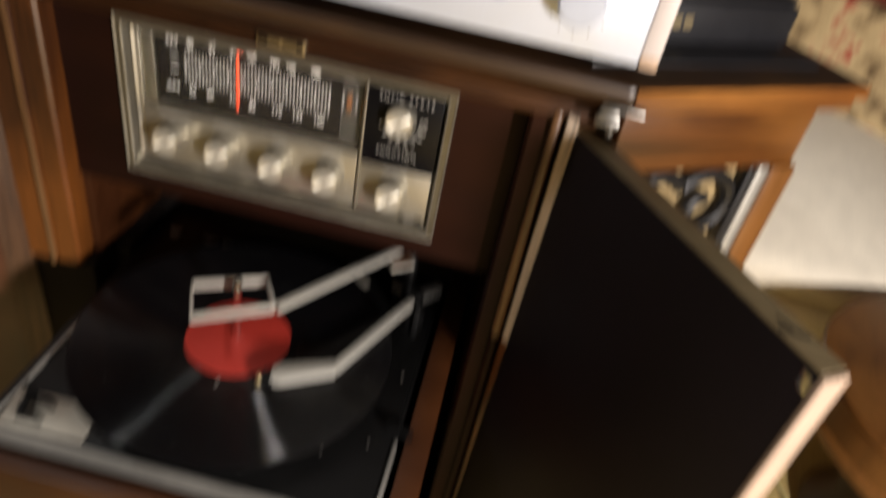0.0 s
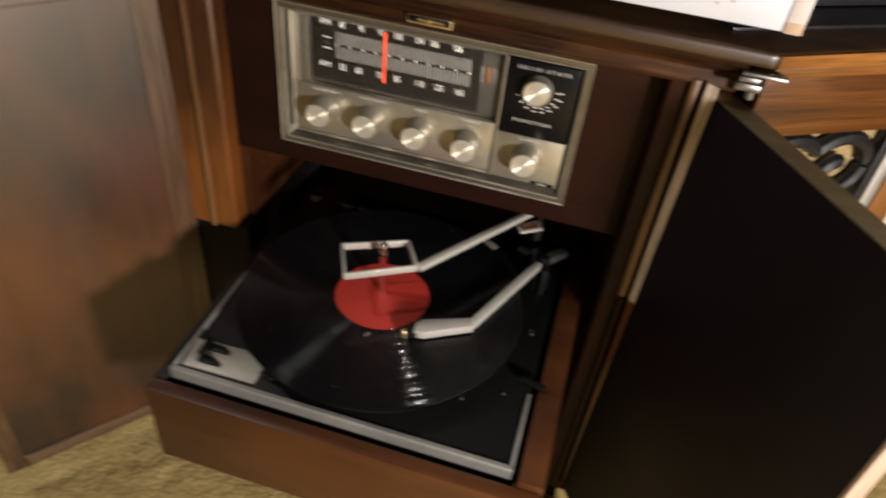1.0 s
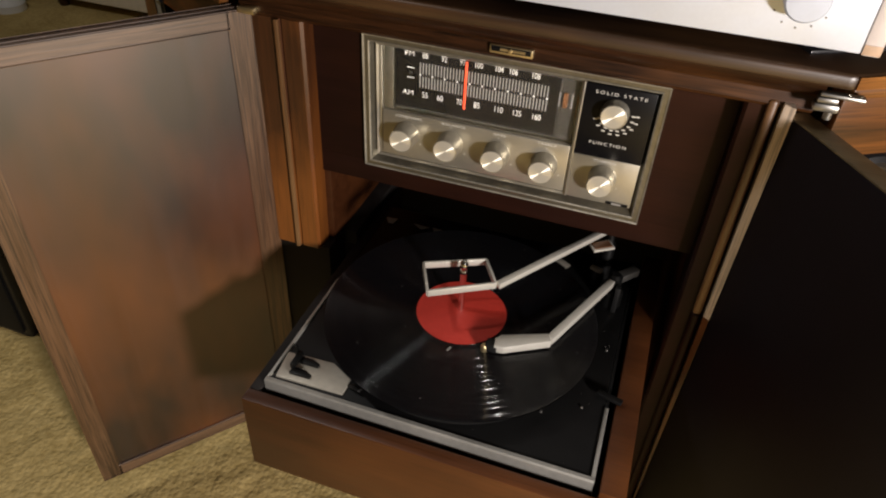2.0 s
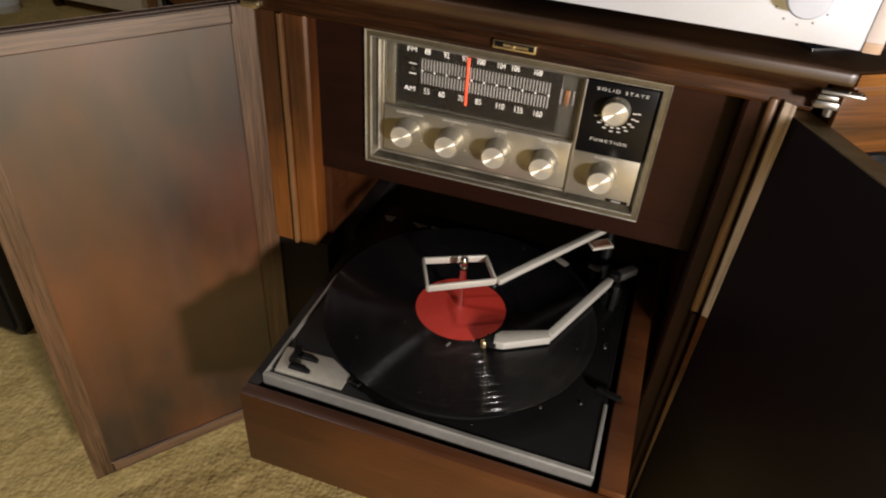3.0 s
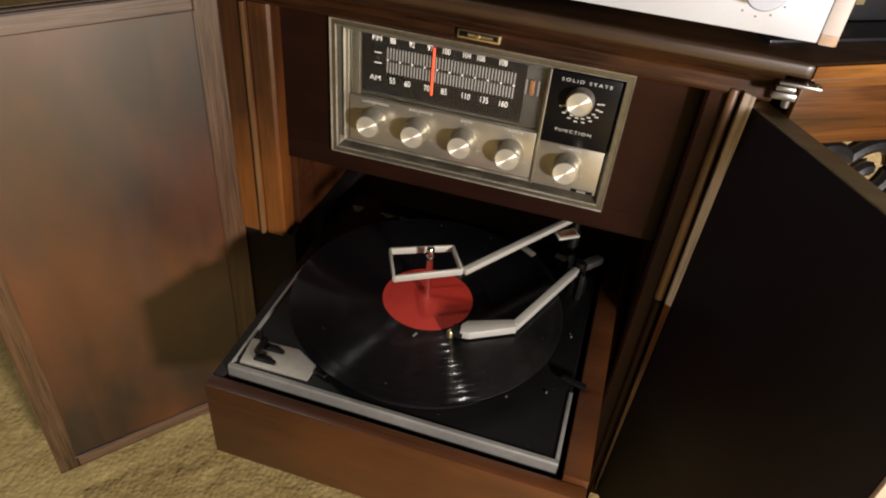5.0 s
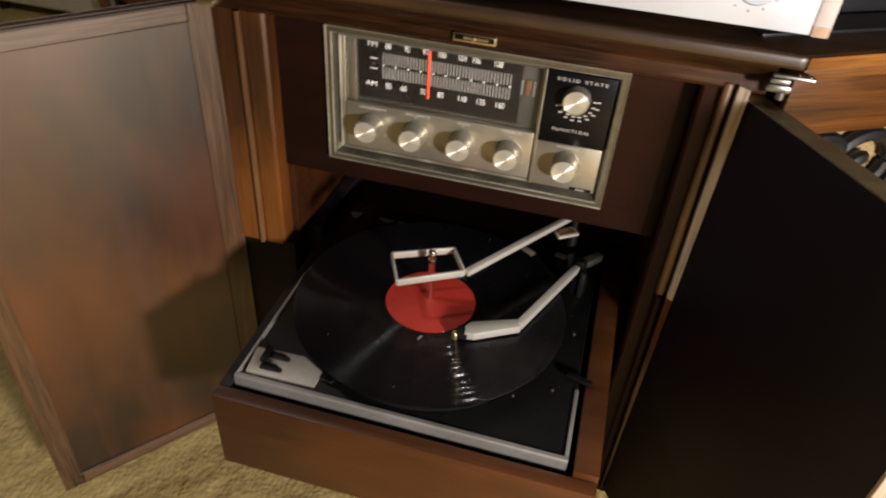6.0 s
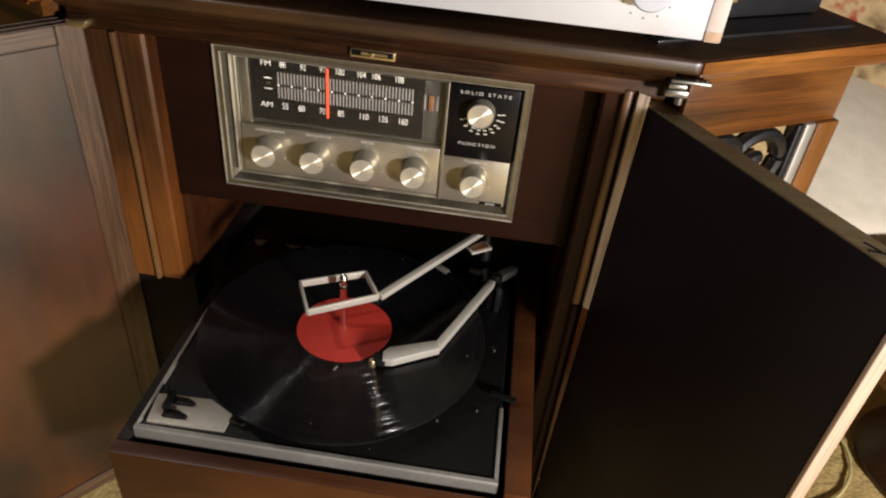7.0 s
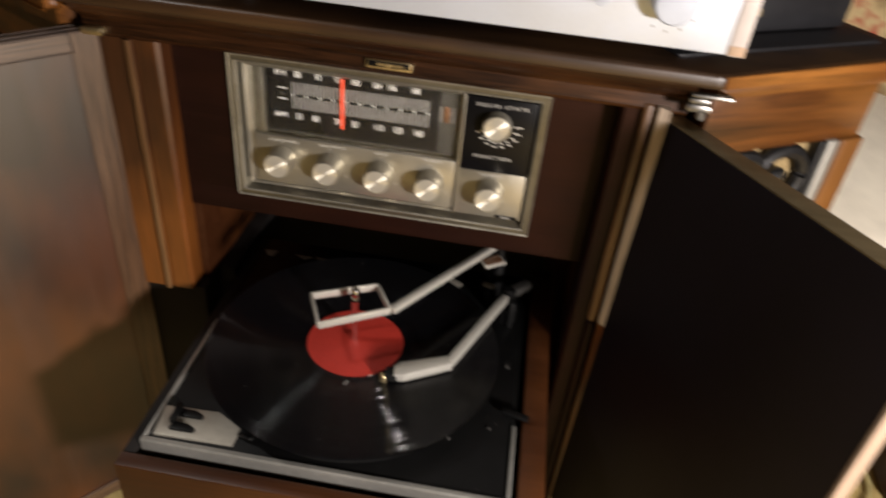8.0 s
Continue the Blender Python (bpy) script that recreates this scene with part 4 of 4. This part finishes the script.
part("case", box(0.03, 0.212, 0.055, 0.25, 0.3492, 0.388, 0.006, m=m), PLASTIC, player, "glossy black case")
part("lid", box(0.034, 0.208, 0.060, 0.245, 0.3882, 0.3945, 0.003, m=m), PLASTIC, player)
for i in range(3):
    part("maker_mark", box(0.060 + i * 0.012, 0.069 + i * 0.012, 0.0543, 0.0549, 0.366, 0.373, m=m), BRASS, player)

# ---- sofa beyond the console ----
sofa = thing("sofa", (1.15, 0.85, FLOOR), "low cream upholstered sofa standing beside the console", "sofa")


def cushion(x0, x1, y0, y1, z0, z1, puff, mat, name, parent, label, m=None):
    bm = box(x0, x1, y0, y1, z0, z1)
    bmesh.ops.subdivide_edges(bm, edges=bm.edges, cuts=7, use_grid_fill=True)
    c = Vector(((x0 + x1) / 2, (y0 + y1) / 2, (z0 + z1) / 2))
    h = Vector(((x1 - x0) / 2, (y1 - y0) / 2, (z1 - z0) / 2))
    for v in bm.verts:
        q = Vector(((v.co.x - c.x) / h.x, (v.co.y - c.y) / h.y, (v.co.z - c.z) / h.z))
        k = Vector((1 - 0.09 * (q.y ** 4 + q.z ** 4), 1 - 0.09 * (q.x ** 4 + q.z ** 4), 1 - 0.09 * (q.x ** 4 + q.y ** 4)))
        v.co = c + Vector((q.x * k.x * h.x, q.y * k.y * h.y, q.z * k.z * h.z + puff * (1 - q.x ** 2) * (1 - q.y ** 2) * q.z))
        v.co += 0.006 * Vector((noise.noise(v.co * 9), noise.noise(v.co * 9 + Vector((3, 1, 2))), noise.noise(v.co * 9 + Vector((7, 5, 1)))))
    if m is not None:
        for v in bm.verts:
            v.co = m @ v.co
    return part(name, bm, mat, parent, label)


part("base", box(0.53, 1.75, 0.49, 1.22, FLOOR + 0.02, -0.20, 0.02), CREAM_CLOTH, sofa)
cushion(0.50, 1.80, 0.460, 1.20, -0.21, -0.145, 0.005, CREAM_CLOTH, "seat_deck", sofa, "cream padded seat deck")
tip = Matrix.Translation((0, 0.46, -0.145)) @ Matrix.Rotation(radians(12), 4, "X") @ Matrix.Translation((0, -0.46, 0.145))
cushion(0.50, 1.14, 0.455, 1.07, -0.145, -0.055, 0.050, CREAM_CLOTH, "seat_cushion", sofa, "plump cream seat cushion", tip)
cushion(1.15, 1.80, 0.455, 1.07, -0.145, -0.055, 0.050, CREAM_CLOTH, "seat_cushion", sofa, "plump cream seat cushion", tip)
cushion(0.50, 1.14, 1.05, 1.26, -0.06, 0.36, 0.0, CREAM_CLOTH, "back_cushion", sofa, "cream back cushion")
cushion(1.15, 1.80, 1.05, 1.26, -0.06, 0.36, 0.0, CREAM_CLOTH, "back_cushion", sofa, "cream back cushion")
pm = Matrix.Translation((1.02, 0.93, 0.105)) @ Matrix.Rotation(radians(-20), 4, "X") @ Matrix.Rotation(radians(8), 4, "Y")
pil = thing("throw_pillow", (1.02, 0.91, -0.02), "beige floral throw pillow leaning against the sofa back", "pillow")
cushion(-0.24, 0.24, -0.065, 0.065, -0.14, 0.14, 0.0, FLORAL, "cover", pil, "beige floral cover with red blooms", pm)
throw = thing("folded_throw", (1.05, 1.15, 0.22), "dark red woven throw folded over the sofa back", "blanket")
cushion(0.80, 1.32, 0.985, 1.30, 0.235, 0.410, 0.012, RED_CLOTH, "cloth", throw, "", None)

# ---- drum table ----
DX, DY = 1.093, 0.200
drum = thing("drum_table", (DX, DY, FLOOR), "round glossy brown wooden table on a dark pedestal, on the carpet", "side table")
# pedestal in darker wood than the top, for the shade beneath it
part("pedestal", lathe([(0.135, FLOOR - 0.006), (0.140, FLOOR + 0.012), (0.128, FLOOR + 0.035), (0.110, FLOOR + 0.06), (0.105, -0.20), (0.120, -0.152)], (DX, DY, 0), seg=64), WALNUT_Z, drum, "turned pedestal, dark brown for the shade under the top")
part("table_top", lathe([(0.120, -0.1518), (0.222, -0.150), (0.234, -0.144), (0.238, -0.130), (0.231, -0.122), (0.233, -0.078), (0.240, -0.070), (0.238, -0.062), (0.226, -0.060), (0.02, -0.060)], (DX, DY, 0), seg=80), HONEY_UP, drum, "orange-brown moulded top")

# ---- by the far wall and beside the console ----
speaker = thing("floor_speaker", (-0.80, 0.12, FLOOR), "black box loudspeaker standing on the carpet", "loudspeaker")
part("cabinet", box(-0.95, -0.655, -0.025, 0.26, FLOOR - 0.006, FLOOR + 0.34, 0.004), PLASTIC, speaker)
part("front_cloth", box(-0.94, -0.665, -0.031, -0.0255, FLOOR + 0.012, FLOOR + 0.33, 0.002), BLACK_MATT, speaker)
ottoman = thing("skirted_ottoman", (-1.55, 1.50, FLOOR), "cream skirted ottoman standing by the far wall", "ottoman")
cushion(-1.84, -1.40, 1.30, 1.75, -0.05, 0.06, 0.03, CREAM_CLOTH, "seat", ottoman, "cream padded seat")
part("skirt", box(-1.83, -1.41, 1.31, 1.74, FLOOR + 0.03, -0.05, 0.012), CREAM_CLOTH, ottoman)
for x in (-1.80, -1.44):
    for y in (1.34, 1.71):
        part("foot", lathe([(0.016, FLOOR - 0.008), (0.022, FLOOR + 0.031)], (x, y, 0), seg=14), WALNUT_Z, ottoman)
post = thing("white_pedestal", (-1.93, 1.22, FLOOR), "slim white painted pedestal on the carpet", "pedestal")
part("shaft", lathe([(0.055, FLOOR - 0.008), (0.055, FLOOR + 0.02), (0.035, FLOOR + 0.04), (0.032, 0.05), (0.06, 0.07), (0.06, 0.09)], (-1.93, 1.22, 0), seg=28), WHITE_PAINT, post)

# ---- cord on the carpet ----
def smooth_line(points, steps=8):
    """A rounded line through points."""
    p = [Vector(q) for q in points]
    p = [2 * p[0] - p[1]] + p + [2 * p[-1] - p[-2]]
    out = []
    for a, b0, c, d in zip(p, p[1:], p[2:], p[3:]):
        for i in range(steps):
            t = i / steps
            out.append(0.5 * (2 * b0 + (c - a) * t + (2 * a - 5 * b0 + 4 * c - d) * t * t + (3 * b0 - a - 3 * c + d) * t ** 3))
    return out + [p[-2]]


CORD_Z = FLOOR + 0.006
pts = smooth_line([(0.79, 0.058, CORD_Z), (0.84, 0.088, CORD_Z), (0.89, 0.115, CORD_Z), (0.928, 0.165, CORD_Z), (0.940, 0.220, CORD_Z), (0.925, 0.275, CORD_Z), (0.90, 0.33, CORD_Z)])
cord = tagged(part("power_cord", tube(pts, 0.0028, seg=8), CORD, None, at=(0.9, 0.15, FLOOR)), "cream power cord lying loosely on the carpet", "cord")
